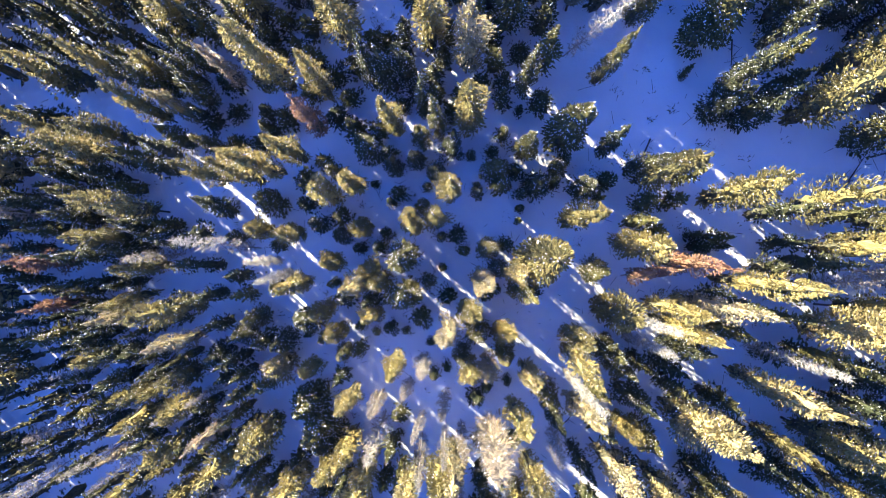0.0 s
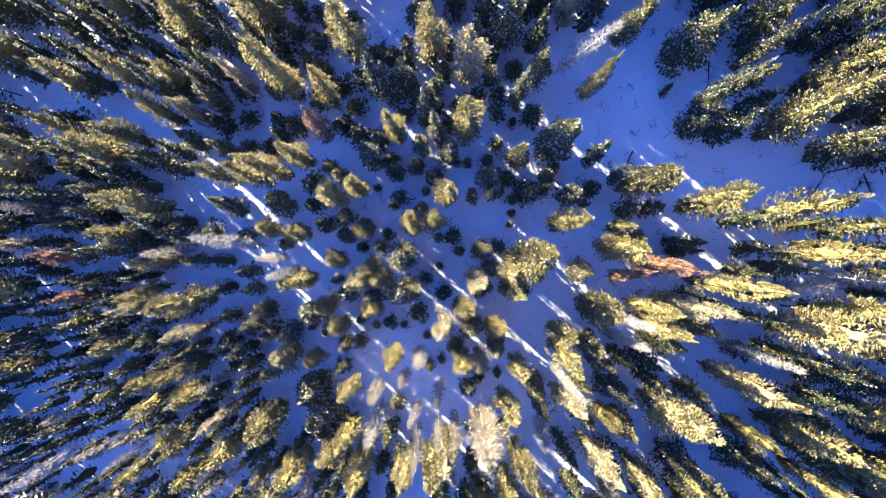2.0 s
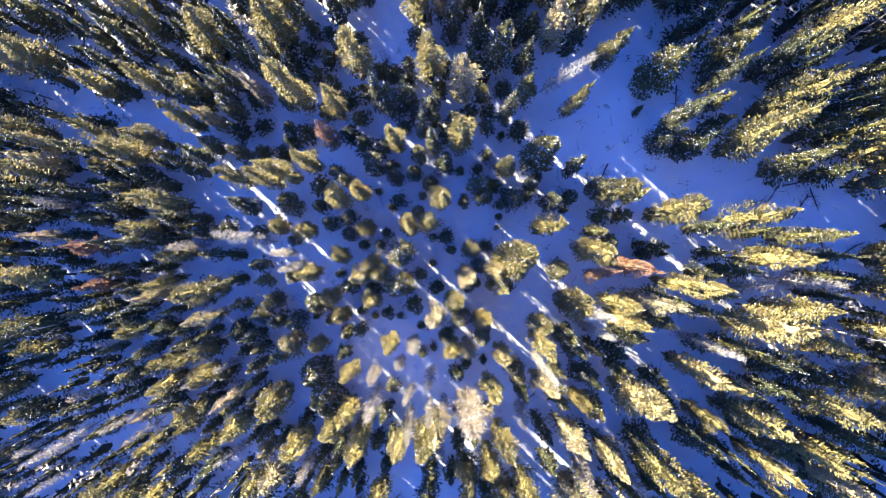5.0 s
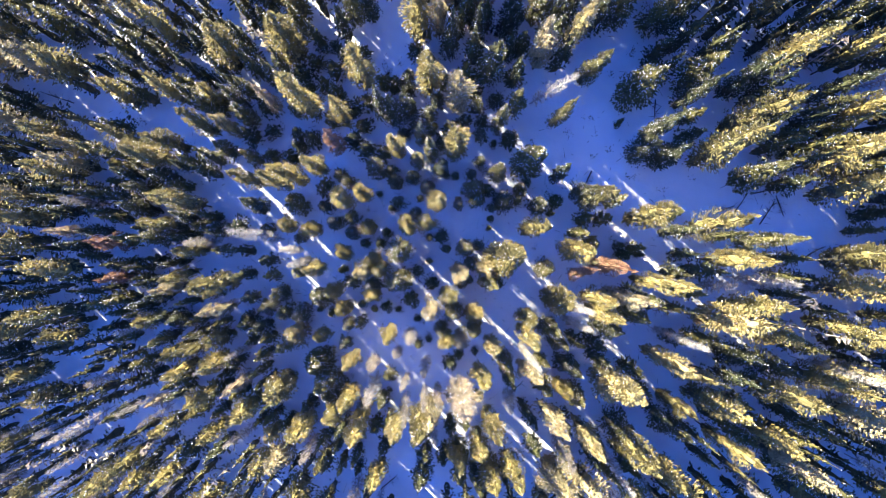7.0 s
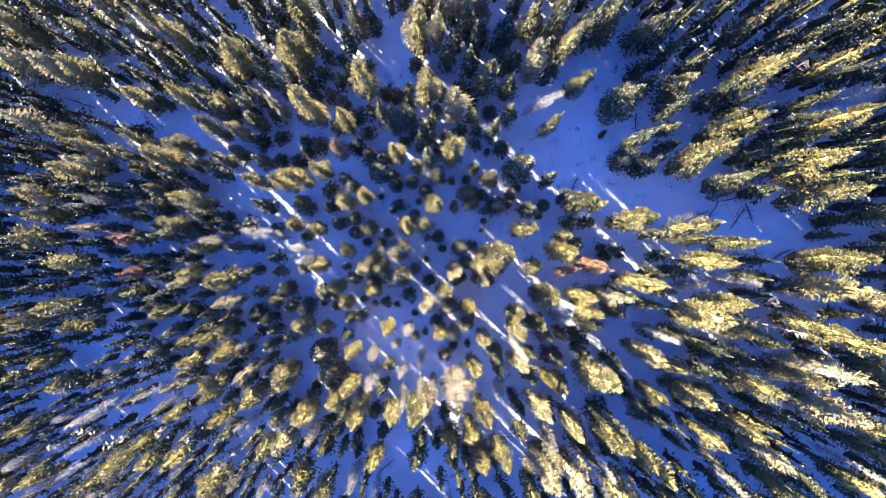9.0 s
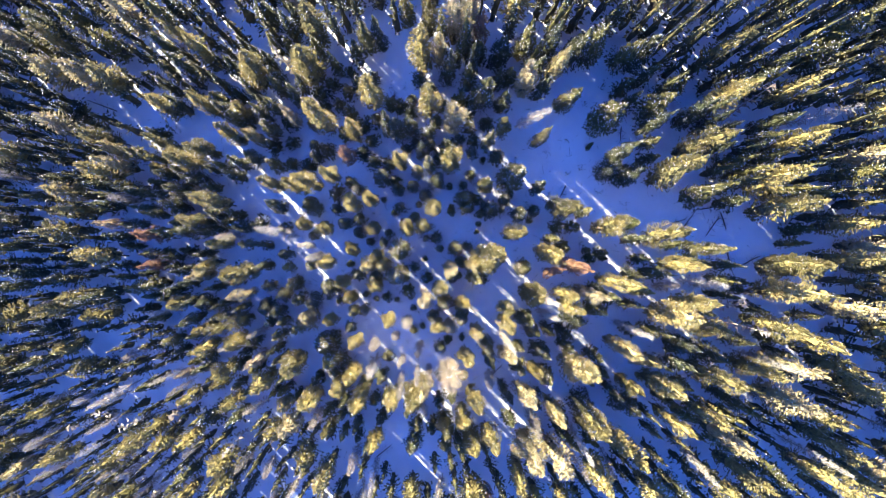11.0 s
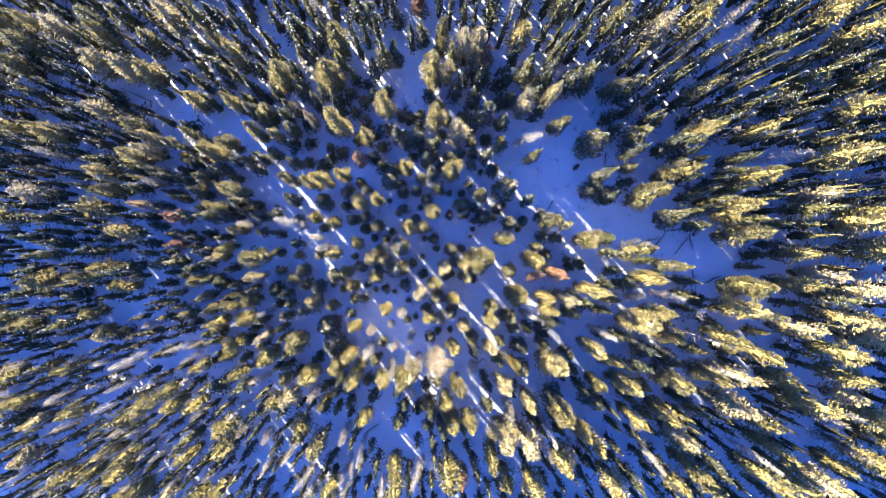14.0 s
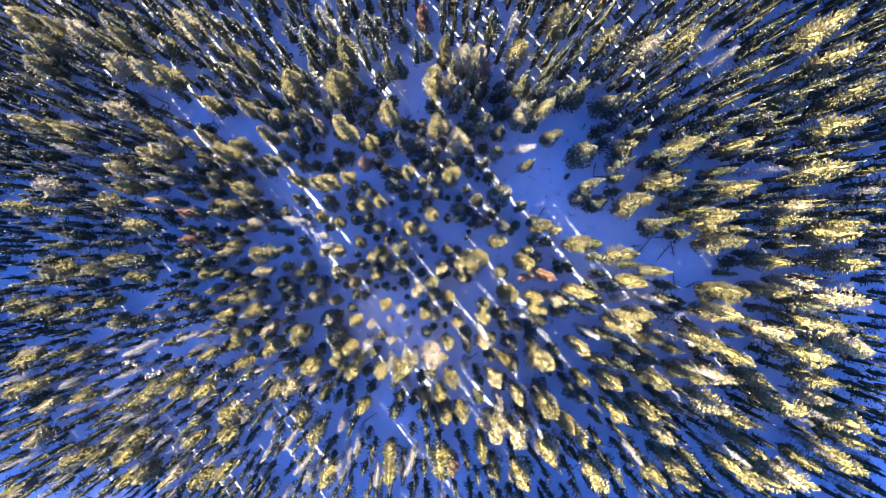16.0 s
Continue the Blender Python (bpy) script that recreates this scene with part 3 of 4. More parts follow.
plant("fir", -65.4, -4.7, 16.5, 1.60)
plant("fir", -65.4, 28.3, 13.3, 1.60)
plant("fir", -64.8, -11.0, 14.4, 1.60)
plant("fir", -64.1, 5.9, 12.9, 1.54)
plant("fir", -62.6, -9.0, 15.9, 1.60)
plant("fir", -62.1, 19.2, 13.6, 1.60)
plant("fir", -61.3, -22.6, 15.4, 1.60)
plant("fir", -60.4, 28.5, 11.6, 2.50)
plant("fir", -60.3, 3.1, 11.1, 1.45)
plant("fir", -59.9, 46.9, 11.7, 1.39)
plant("fir", -59.8, -17.1, 11.8, 1.92)
plant("fir", -59.7, 22.3, 16.2, 1.60)
plant("fir", -59.7, 51.8, 12.1, 1.55)
plant("fir", -59.5, 24.4, 14.3, 1.24)
plant("fir", -59.2, 13.5, 14.9, 1.60)
plant("fir", -58.3, -1.8, 14.1, 1.60)
plant("fir", -57.8, 43.0, 12.9, 1.57)
plant("fir", -57.2, 27.3, 14.4, 1.60)
plant("fir", -56.9, -9.2, 11.9, 1.83)
plant("fir", -55.9, 47.1, 13.5, 1.60)
plant("fir", -55.9, 5.9, 13.0, 1.98)
plant("fir", -54.8, 29.5, 12.7, 2.37)
plant("fir", -54.6, 15.9, 12.0, 1.76)
plant("fir", -54.1, 55.1, 11.6, 1.52)
plant("fir", -53.1, 39.8, 14.4, 1.46)
plant("fir", -53.0, -6.1, 11.1, 1.30)
plant("fir", -51.5, -23.1, 10.8, 1.88)
plant("fir", -51.5, 42.8, 10.7, 1.50)
plant("fir", -50.4, 49.2, 10.7, 1.48)
plant("fir", -49.3, 25.7, 12.9, 2.29)
plant("fir", -49.2, 5.4, 12.7, 1.68)
plant("fir", -49.0, -10.4, 17.3, 1.60)
plant("fir", -49.0, 34.6, 13.7, 1.53)
plant("fir", -46.4, 40.7, 12.6, 1.28)
plant("fir", -46.0, 46.4, 11.3, 1.20)
plant("fir", -44.8, 52.4, 10.8, 1.60)
plant("fir", -43.0, -25.1, 11.2, 1.34)
plant("fir", -42.9, 21.6, 7.8, 1.41)
plant("fir", -42.1, 36.1, 12.0, 1.60)
plant("fir", -41.9, 42.4, 10.6, 1.34)
plant("fir", -41.6, -8.8, 10.0, 1.71)
plant("fir", -40.9, 47.2, 12.0, 1.29)
plant("fir", -40.6, 29.1, 16.8, 1.60)
plant("fir", -40.2, 55.8, 13.7, 1.51)
plant("fir", -40.1, 25.7, 12.2, 1.62)
plant("fir", -40.0, 22.2, 13.2, 1.19)
plant("fir", -39.9, 20.0, 11.5, 1.40)
plant("fir", -39.4, 31.0, 11.6, 1.60)
plant("fir", -39.2, -17.3, 9.0, 1.76)
plant("fir", -38.9, 39.6, 11.0, 1.45)
plant("fir", -38.4, 58.3, 12.3, 1.41)
plant("fir", -38.0, 3.1, 12.0, 1.57)
plant("fir", -37.7, 5.6, 12.0, 1.56)
plant("fir", -37.4, 51.4, 13.7, 1.54)
plant("fir", -37.2, 44.5, 11.2, 1.47)
plant("fir", -36.6, 22.8, 15.4, 1.60)
plant("fir", -36.1, -38.7, 16.7, 1.60)
plant("fir", -35.3, -0.3, 13.3, 1.52)
plant("fir", -35.1, 34.3, 10.7, 1.29)
plant("fir", -33.5, -11.0, 9.0, 1.62)
plant("fir", -33.2, 54.1, 11.4, 1.22)
plant("fir", -33.0, 39.8, 14.0, 1.27)
plant("fir", -32.5, -29.0, 11.2, 2.14)
plant("fir", -32.4, 0.1, 12.0, 1.34)
plant("fir", -31.1, 48.0, 10.7, 1.39)
plant("fir", -30.7, 50.2, 14.5, 1.21)
plant("fir", -30.4, 16.5, 13.0, 1.45)
plant("fir", -29.8, 35.7, 14.0, 1.45)
plant("fir", -28.7, 15.7, 12.0, 1.72)
plant("fir", -27.9, 43.1, 12.9, 1.49)
plant("fir", -27.8, 1.0, 11.0, 1.29)
plant("fir", -27.7, -27.8, 12.7, 1.60)
plant("fir", -27.0, 10.7, 11.0, 1.42)
plant("fir", -26.1, 24.3, 11.8, 1.30)
plant("fir", -25.7, 30.1, 11.9, 2.50)
plant("fir", -25.6, 46.9, 13.4, 1.47)
plant("fir", -25.1, 16.6, 13.9, 1.05)
plant("fir", -24.5, 48.7, 13.4, 1.35)
plant("fir", -24.2, -10.5, 9.0, 1.48)
plant("fir", -24.2, 14.5, 12.0, 1.37)
plant("fir", -23.5, 33.2, 12.4, 2.08)
plant("fir", -23.3, 9.8, 10.0, 1.24)
plant("fir", -23.0, 39.4, 12.0, 1.45)
plant("fir", -22.6, 3.8, 12.0, 1.33)
plant("fir", -21.9, 28.1, 13.8, 1.60)
plant("fir", -21.8, 41.3, 12.5, 1.53)
plant("fir", -21.5, -8.4, 8.0, 1.31)
plant("fir", -21.1, 29.5, 11.8, 1.23)
plant("fir", -20.8, 18.8, 13.9, 1.05)
plant("fir", -20.3, 46.1, 11.8, 1.26)
plant("fir", -19.9, -6.7, 7.9, 1.28)
plant("fir", -19.2, 36.1, 12.2, 1.33)
plant("fir", -17.9, 4.4, 8.0, 1.62)
plant("fir", -16.9, -9.0, 9.3, 1.38)
plant("fir", -16.7, 37.3, 13.5, 1.23)
plant("fir", -16.6, 41.0, 12.9, 1.60)
plant("fir", -16.4, 33.6, 13.2, 2.02)
plant("fir", -14.7, -15.2, 10.0, 2.20)
plant("fir", -14.7, -7.1, 8.0, 1.64)
plant("fir", -13.9, 32.6, 12.1, 2.24)
plant("fir", -13.1, -17.5, 12.0, 2.18)
plant("fir", -13.0, 38.7, 11.5, 1.35)
plant("fir", -12.9, 2.4, 8.0, 1.17)
plant("fir", -12.6, -18.5, 11.0, 2.19)
plant("fir", -11.2, 26.8, 14.0, 1.52)
plant("fir", -11.1, -10.1, 7.0, 1.05)
plant("fir", -10.7, 1.3, 7.0, 1.05)
plant("fir", -10.1, 33.0, 13.4, 1.53)
plant("fir", -9.6, 27.1, 14.0, 1.35)
plant("fir", -8.0, 8.7, 12.0, 1.41)
plant("fir", -7.8, -4.8, 8.0, 1.16)
plant("fir", -7.6, 15.4, 15.0, 1.13)
plant("fir", -5.9, 15.1, 13.0, 1.51)
plant("fir", -5.9, 30.7, 13.5, 1.50)
plant("fir", -5.7, 7.5, 7.0, 1.05)
plant("fir", -5.0, -0.6, 13.8, 1.79)
plant("fir", -4.7, -4.2, 11.8, 1.88)
plant("fir", -4.5, 15.7, 13.0, 1.39)
plant("fir", -4.3, 3.0, 6.0, 1.05)
plant("fir", -3.7, 8.0, 8.0, 1.05)
plant("fir", -3.2, 10.1, 10.0, 1.07)
plant("fir", -3.1, 3.8, 6.0, 1.05)
plant("fir", -2.8, 12.4, 16.1, 1.06)
plant("fir", -1.8, 7.1, 7.0, 1.05)
plant("fir", -1.5, 10.8, 16.7, 1.05)
plant("fir", -0.8, -27.8, 12.0, 1.83)
plant("fir", -0.6, 8.8, 11.0, 1.26)
plant("fir", -0.1, 22.9, 13.9, 1.44)
plant("fir", 0.5, -9.3, 9.0, 1.12)
plant("fir", 1.9, -7.4, 9.0, 1.47)
plant("fir", 2.6, -3.9, 5.0, 1.05)
plant("fir", 2.7, 0.0, 8.0, 1.20)
plant("fir", 2.8, 24.1, 13.4, 1.20)
plant("fir", 3.3, 35.8, 13.3, 2.16)
plant("fir", 3.4, 7.0, 8.0, 1.44)
plant("fir", 3.7, -1.8, 7.0, 1.05)
plant("fir", 4.3, 20.0, 14.9, 1.86)
plant("fir", 4.4, -9.2, 9.0, 1.23)
plant("fir", 5.1, -3.4, 15.3, 1.05)
plant("fir", 5.7, 14.0, 14.1, 1.09)
plant("fir", 5.8, 8.7, 10.0, 1.38)
plant("fir", 6.4, 25.6, 13.0, 1.95)
plant("fir", 6.8, 5.5, 8.0, 1.43)
plant("fir", 7.8, -12.5, 11.0, 1.21)
plant("fir", 8.5, -14.4, 11.0, 1.05)
plant("fir", 8.8, 7.0, 7.0, 1.05)
plant("fir", 9.0, 9.9, 14.3, 2.12)
plant("fir", 9.5, 26.6, 15.0, 1.75)
plant("fir", 10.9, 5.3, 9.0, 1.40)
plant("fir", 11.8, -1.7, 9.0, 1.30)
plant("fir", 12.1, 14.9, 15.1, 1.08)
plant("fir", 12.1, 26.2, 16.3, 1.60)
plant("fir", 12.3, -8.5, 12.0, 1.39)
plant("fir", 13.6, -10.0, 12.0, 1.17)
plant("fir", 14.8, 7.1, 14.5, 1.07)
plant("fir", 14.8, -12.5, 13.0, 1.41)
plant("fir", 14.9, 19.9, 14.2, 1.41)
plant("fir", 15.7, 26.0, 15.0, 1.92)
plant("fir", 16.1, -16.0, 11.0, 1.52)
plant("fir", 17.6, 26.3, 15.0, 1.93)
plant("fir", 18.5, -8.1, 12.0, 1.41)
plant("fir", 19.8, 30.1, 14.3, 1.60)
plant("fir", 20.2, 18.0, 14.4, 2.35)
plant("fir", 21.1, -6.2, 13.0, 1.39)
plant("fir", 21.2, -19.3, 12.0, 1.71)
plant("fir", 21.8, 26.2, 14.0, 1.64)
plant("fir", 21.8, 13.1, 17.6, 1.35)
plant("fir", 23.6, 25.8, 13.0, 1.99)
# Added, like the one at 21.0, 11.7, to darken the big pine's foot.
plant("fir", 23.4, 11.0, 12.5, 1.70)
plant("fir", 25.6, 17.3, 15.9, 1.25)
plant("fir", 25.9, 19.4, 13.0, 1.95)
plant("fir", 26.0, 37.3, 14.7, 1.60)
plant("fir", 26.5, -18.7, 12.0, 1.73)
plant("fir", 32.3, 8.7, 14.0, 1.80)
plant("fir", 21.0, 11.7, 10.5, 1.60)
plant("fir", 30.0, 18.4, 14.9, 1.45)
plant("fir", 32.0, -10.2, 13.0, 1.67)
plant("fir", 33.0, 31.4, 13.5, 1.60)
plant("fir", 33.0, 2.3, 15.9, 1.42)
plant("fir", 34.1, -29.2, 15.8, 1.60)
plant("fir", 35.1, 22.0, 15.3, 1.84)
plant("fir", 35.4, -10.6, 13.0, 1.70)
plant("fir", 39.2, 18.0, 14.7, 1.36)
plant("fir", 39.3, -22.3, 15.0, 1.98)
plant("fir", 39.8, 25.5, 14.6, 1.75)
plant("fir", 40.0, -16.8, 15.1, 1.40)
plant("fir", 41.5, 34.2, 15.6, 2.21)
plant("fir", 42.8, 39.2, 15.1, 2.05)
plant("fir", 43.7, -24.7, 15.3, 2.03)
plant("fir", 44.7, 26.7, 13.0, 2.23)
plant("fir", 45.3, -2.2, 15.4, 1.60)
plant("fir", 47.2, 29.9, 14.6, 2.25)
plant("fir", 49.3, 12.8, 16.7, 1.60)
plant("fir", 51.8, 33.1, 14.4, 2.09)
plant("fir", 53.3, 1.5, 16.8, 1.60)
plant("fir", 55.9, 35.0, 13.9, 1.60)

# grey: x, y, height, crown radius
plant("grey", -71.4, -54.8, 15.2, 0.85)
plant("grey", -70.4, -31.2, 14.0, 0.85)
plant("grey", -65.3, -55.9, 11.1, 1.00)
plant("grey", -63.6, -38.2, 11.1, 1.00)
plant("grey", -61.7, 5.5, 15.9, 0.85)
plant("grey", -54.9, -28.9, 10.9, 1.00)
plant("grey", -47.8, -30.7, 14.8, 0.85)
plant("grey", -47.1, -25.7, 18.8, 0.85)
plant("grey", -45.3, 3.8, 12.6, 1.00)
plant("grey", -45.1, -19.7, 10.6, 1.00)
plant("grey", -39.3, -12.7, 11.1, 0.67)
plant("grey", -33.3, -46.1, 11.1, 1.00)
plant("grey", -28.9, -0.5, 12.0, 0.86)
plant("grey", -23.3, -35.6, 10.5, 1.00)
plant("grey", -21.1, 31.4, 15.1, 0.85)
plant("grey", -20.2, 0.1, 15.7, 1.00)
plant("grey", -15.6, -26.1, 12.4, 1.00)
plant("grey", -13.7, -39.7, 14.8, 0.85)
plant("grey", -9.3, -31.3, 12.6, 1.00)
plant("grey", -8.8, -39.2, 13.5, 0.85)
plant("grey", -7.3, -16.7, 16.3, 1.00)
plant("grey", -6.8, -38.7, 13.3, 0.85)
plant("grey", -4.6, -13.0, 13.7, 0.72)
plant("grey", -3.3, -16.2, 14.1, 0.61)
plant("grey", -3.3, -10.5, 10.9, 1.00)
plant("grey", -2.7, -39.2, 14.2, 0.85)
plant("grey", -1.1, -13.7, 8.3, 0.78)
plant("grey", -1.2, -17.4, 13.0, 0.60)
plant("grey", 3.8, -34.3, 16.6, 0.85)
plant("grey", 6.3, 35.2, 14.8, 0.85)
plant("grey", 9.5, 17.3, 17.5, 0.85)
plant("grey", 14.8, -21.3, 16.0, 0.98)
plant("grey", 29.9, 31.2, 14.1, 0.85)
plant("grey", 32.8, -1.8, 16.2, 1.00)
plant("grey", 34.5, 35.4, 15.0, 1.00)
plant("grey", 37.3, 34.1, 14.7, 1.00)
plant("grey", 43.7, 19.4, 16.0, 0.85)
plant("grey", 49.0, 37.2, 16.1, 1.00)
plant("grey", 57.0, 18.2, 16.1, 1.00)
plant("grey", 59.5, -18.6, 16.3, 1.00)
plant("grey", 60.1, 1.4, 14.5, 0.85)

# red: x, y, height, crown radius
plant("red", -41.0, -5.6, 13.3, 1.20)
plant("red", -41.0, -1.2, 14.3, 1.50)
plant("red", -12.7, 11.3, 17.0, 1.23)
plant("red", -7.3, 35.3, 14.6, 1.70)
plant("red", 3.4, 27.6, 14.7, 1.45)
plant("red", 10.0, -34.6, 14.8, 1.42)
plant("red", 14.9, -2.4, 15.5, 0.90)
plant("red", 16.9, -0.7, 18.2, 1.11)

# rusty: x, y, height, crown radius
plant("rusty", -46.9, 0.1, 12.9, 1.20)
plant("rusty", -36.4, -22.3, 11.0, 1.20)
plant("rusty", -24.5, -17.9, 14.5, 1.20)
plant("rusty", -20.5, 16.0, 14.7, 1.02)

# white: x, y, height, crown radius
plant("white", -17.6, -1.1, 12.2, 0.62)
plant("white", -16.4, -2.2, 13.1, 0.62)
plant("white", 9.9, -11.1, 16.4, 0.54)
plant("white", 14.1, -5.7, 18.6, 0.62)
plant("white", 14.6, -7.5, 15.8, 0.62)
plant("white", 20.2, -22.8, 16.8, 0.62)
plant("white", 24.8, -8.1, 16.0, 0.65)
plant("white", 34.5, -23.6, 17.1, 0.62)
plant("white", 40.8, -10.6, 17.9, 0.62)
plant("white", 48.4, -21.9, 16.0, 0.62)

# twiggy: x, y, height, crown radius
plant("twiggy", 2.9, -16.4, 16.8, 1.85)

# snowy: x, y, height, crown radius
plant("snowy", 58.8, -12.1, 14.3, 1.60)

# pole: x, y, height, crown radius
plant("pole", -54.8, -34.2, 12.8, 1.50)
plant("pole", -49.3, -32.1, 11.1, 1.50)
plant("pole", -43.7, -31.0, 11.0, 1.50)
plant("pole", -39.8, -29.3, 13.9, 1.50)
plant("pole", -28.1, -31.7, 13.3, 1.50)
plant("pole", -21.9, 23.2, 12.4, 1.50)
plant("pole", 36.8, 20.0, 11.6, 1.50)
plant("pole", 37.3, -5.0, 10.5, 1.50)
plant("pole", 38.0, -6.8, 13.1, 1.50)

# young: x, y, height, crown radius
plant("young", -14.9, -8.6, 4.1, 0.56)
plant("young", -13.2, -8.7, 5.2, 0.85)
plant("young", -11.9, -3.3, 4.9, 0.76)
plant("young", -11.4, -12.4, 8.0, 1.10)
plant("young", -9.4, -7.5, 4.9, 0.76)
plant("young", -9.2, 0.1, 5.2, 0.85)
plant("young", -6.6, 1.5, 5.2, 0.85)
plant("young", -6.0, 4.3, 5.2, 0.69)
plant("young", -5.4, 5.3, 6.3, 1.14)
plant("young", -3.5, -6.5, 7.0, 1.33)
plant("young", -1.5, 1.1, 4.9, 0.76)
plant("young", 0.6, -0.1, 5.2, 0.85)
plant("young", 1.8, 5.1, 5.2, 0.85)
plant("young", 1.8, 5.7, 4.1, 0.57)
plant("young", 3.6, -3.6, 5.5, 0.73)
plant("young", 3.8, 5.8, 7.0, 1.33)
plant("young", 4.6, 5.8, 3.5, 0.46)
plant("young", 5.0, 6.8, 6.3, 1.14)
plant("young", 5.5, 2.6, 3.8, 0.47)
plant("young", 5.6, 3.6, 4.2, 0.57)
plant("young", 5.6, 4.9, 5.5, 0.73)
plant("young", 6.7, -3.8, 6.7, 1.24)
plant("young", 8.5, 5.7, 6.3, 0.86)
plant("young", 9.5, 8.0, 5.1, 0.75)
plant("young", 12.2, 4.8, 3.3, 0.48)
plant("young", 12.3, 4.5, 4.1, 0.56)
plant("young", 12.6, 5.8, 6.7, 1.24)
plant("young", 13.5, -7.9, 4.1, 0.55)
plant("young", 15.5, -8.3, 2.3, 0.30)
plant("young", 19.3, 14.9, 4.2, 0.57)
plant("young", 20.1, 1.2, 5.3, 0.70)
plant("young", 20.4, 0.2, 6.3, 1.14)
plant("young", 21.5, 0.9, 6.3, 1.14)
plant("young", 22.4, 0.3, 4.5, 0.60)
plant("young", 23.7, 4.9, 3.3, 0.47)
plant("young", 25.0, 5.5, 5.0, 0.70)
plant("young", 25.1, 4.8, 7.0, 1.33)

# ---- glades, kept free of trees ----
glades = []


def glade(x, y, r):
    glades.append((x, y, r))


glade(13.6, 11.6, 2.2)
glade(17.0, 8.8, 1.8)
glade(16.7, 15.4, 1.8)
glade(18.8, 12.4, 1.3)
glade(24.9, 8.4, 1.6)
glade(28.6, 7.5, 1.6)
glade(32.2, 6.8, 1.6)
glade(12.6, 19.1, 1.4)
glade(9.8, 5.7, 0.9)
glade(14.1, 14.6, 1.6)
glade(11.8, 2.1, 1.6)
glade(10.4, 0.1, 1.6)
glade(3.2, 2.7, 1.6)
glade(2.8, -5.3, 1.8)
glade(4.9, -7.5, 1.5)
glade(25.9, 8.7, 2.0)
glade(30.1, 6.8, 2.0)
glade(36.2, 5.8, 2.0)
glade(39.5, 3.2, 1.8)
glade(32.6, 8.3, 1.6)
glade(17.5, 11.5, 2.2)
glade(21.1, 8.8, 2.0)
glade(14.5, 14.9, 1.8)
glade(-10.1, 27.6, 2.4)
glade(-8.4, 23.9, 2.2)
glade(-10.7, 30.6, 2.2)
glade(-4.3, -29.7, 2.2)
glade(-2.5, -32.9, 2.2)
glade(10.2, -22.3, 1.6)
glade(7.7, -18.9, 1.2)
glade(27.9, -21.1, 1.3)
glade(25.8, -17.8, 1.1)
glade(-35.4, 15.6, 1.6)
glade(-32.9, 14.9, 1.6)
glade(-40.7, 16.3, 1.4)
glade(-30.3, 13.4, 1.4)
glade(-24.2, 7.0, 1.6)
glade(-23.3, 4.7, 1.6)
glade(-45.6, 16.2, 1.4)
glade(-18.0, -17.5, 1.6)
glade(-19.7, -16.0, 1.2)
glade(22.0, 14.8, 2.0)
glade(42.0, 3.6, 2.0)
glade(40.1, -0.4, 1.6)
glade(42.0, 8.2, 1.8)
glade(44.6, 42.6, 2.0)
glade(41.7, 44.0, 1.6)
glade(-8.5, 25.3, 2.4)
glade(-10.1, 28.9, 2.0)
glade(13.8, 19.2, 1.6)
glade(16.9, 19.2, 1.9)
glade(18.6, 22.4, 1.6)
glade(20.4, 25.0, 1.6)
glade(22.8, 25.0, 1.2)
glade(13.3, 16.0, 2.1)
glade(9.4, 19.2, 0.8)
glade(25.4, 9.3, 2.2)
glade(29.0, 9.4, 1.8)
glade(18.3, 16.1, 1.6)
glade(-48.3, 16.5, 1.7)
glade(-43.3, 15.8, 2.0)
glade(-38.4, 15.0, 1.9)
glade(-33.5, 13.3, 1.7)
glade(-28.8, 11.4, 1.7)
glade(-24.1, 9.5, 1.7)
glade(-20.3, 8.9, 1.2)
glade(-52.5, 17.3, 1.5)
glade(-9.3, 21.2, 1.4)
glade(-7.4, 25.2, 2.0)
glade(-11.1, -16.6, 1.2)
glade(-4.9, -26.9, 1.8)
glade(-2.5, -30.6, 1.5)
glade(9.2, -22.1, 1.1)
glade(11.8, -24.8, 0.9)
glade(23.9, 13.6, 0.8)
glade(-9.5, 26.6, 2.9)
glade(-7.2, 21.9, 1.6)
glade(19.9, 21.8, 1.5)
glade(20.9, 26.9, 1.6)
glade(10.8, 16.6, 2.5)
glade(14.0, 14.1, 2.5)
glade(17.3, 10.6, 2.1)
glade(21.7, 9.2, 2.4)
glade(26.1, 7.7, 2.2)
glade(29.7, 7.5, 1.9)
glade(33.9, 7.4, 1.9)
glade(38.2, 6.0, 2.2)
glade(40.9, 2.4, 1.9)
glade(43.1, 4.3, 1.3)
glade(2.3, 4.0, 2.6)
glade(-2.9, -0.2, 1.8)
glade(4.1, -5.3, 1.7)
glade(-5.6, -2.4, 1.5)
glade(5.6, -8.0, 1.5)
glade(-25.6, 5.2, 3.2)
glade(-22.6, 6.0, 1.7)
glade(-36.0, 14.8, 1.8)
glade(-30.4, 12.3, 1.7)
glade(-24.9, 10.2, 1.7)
glade(-40.0, 15.5, 1.6)
glade(-45.0, 16.2, 1.5)
glade(-50.8, 16.9, 1.4)
glade(-4.8, -29.3, 2.5)
glade(-7.9, -27.7, 1.5)
glade(0.4, -29.4, 1.5)
glade(-15.7, -23.4, 1.3)
glade(7.1, -20.8, 1.8)
glade(-22.2, -25.9, 1.3)
glade(25.7, -21.1, 1.3)
glade(28.5, -23.8, 1.3)
glade(32.7, -26.3, 1.3)
glade(-57.9, -15.9, 2.1)
glade(-50.6, -17.0, 1.5)
glade(-57.1, -9.9, 1.3)
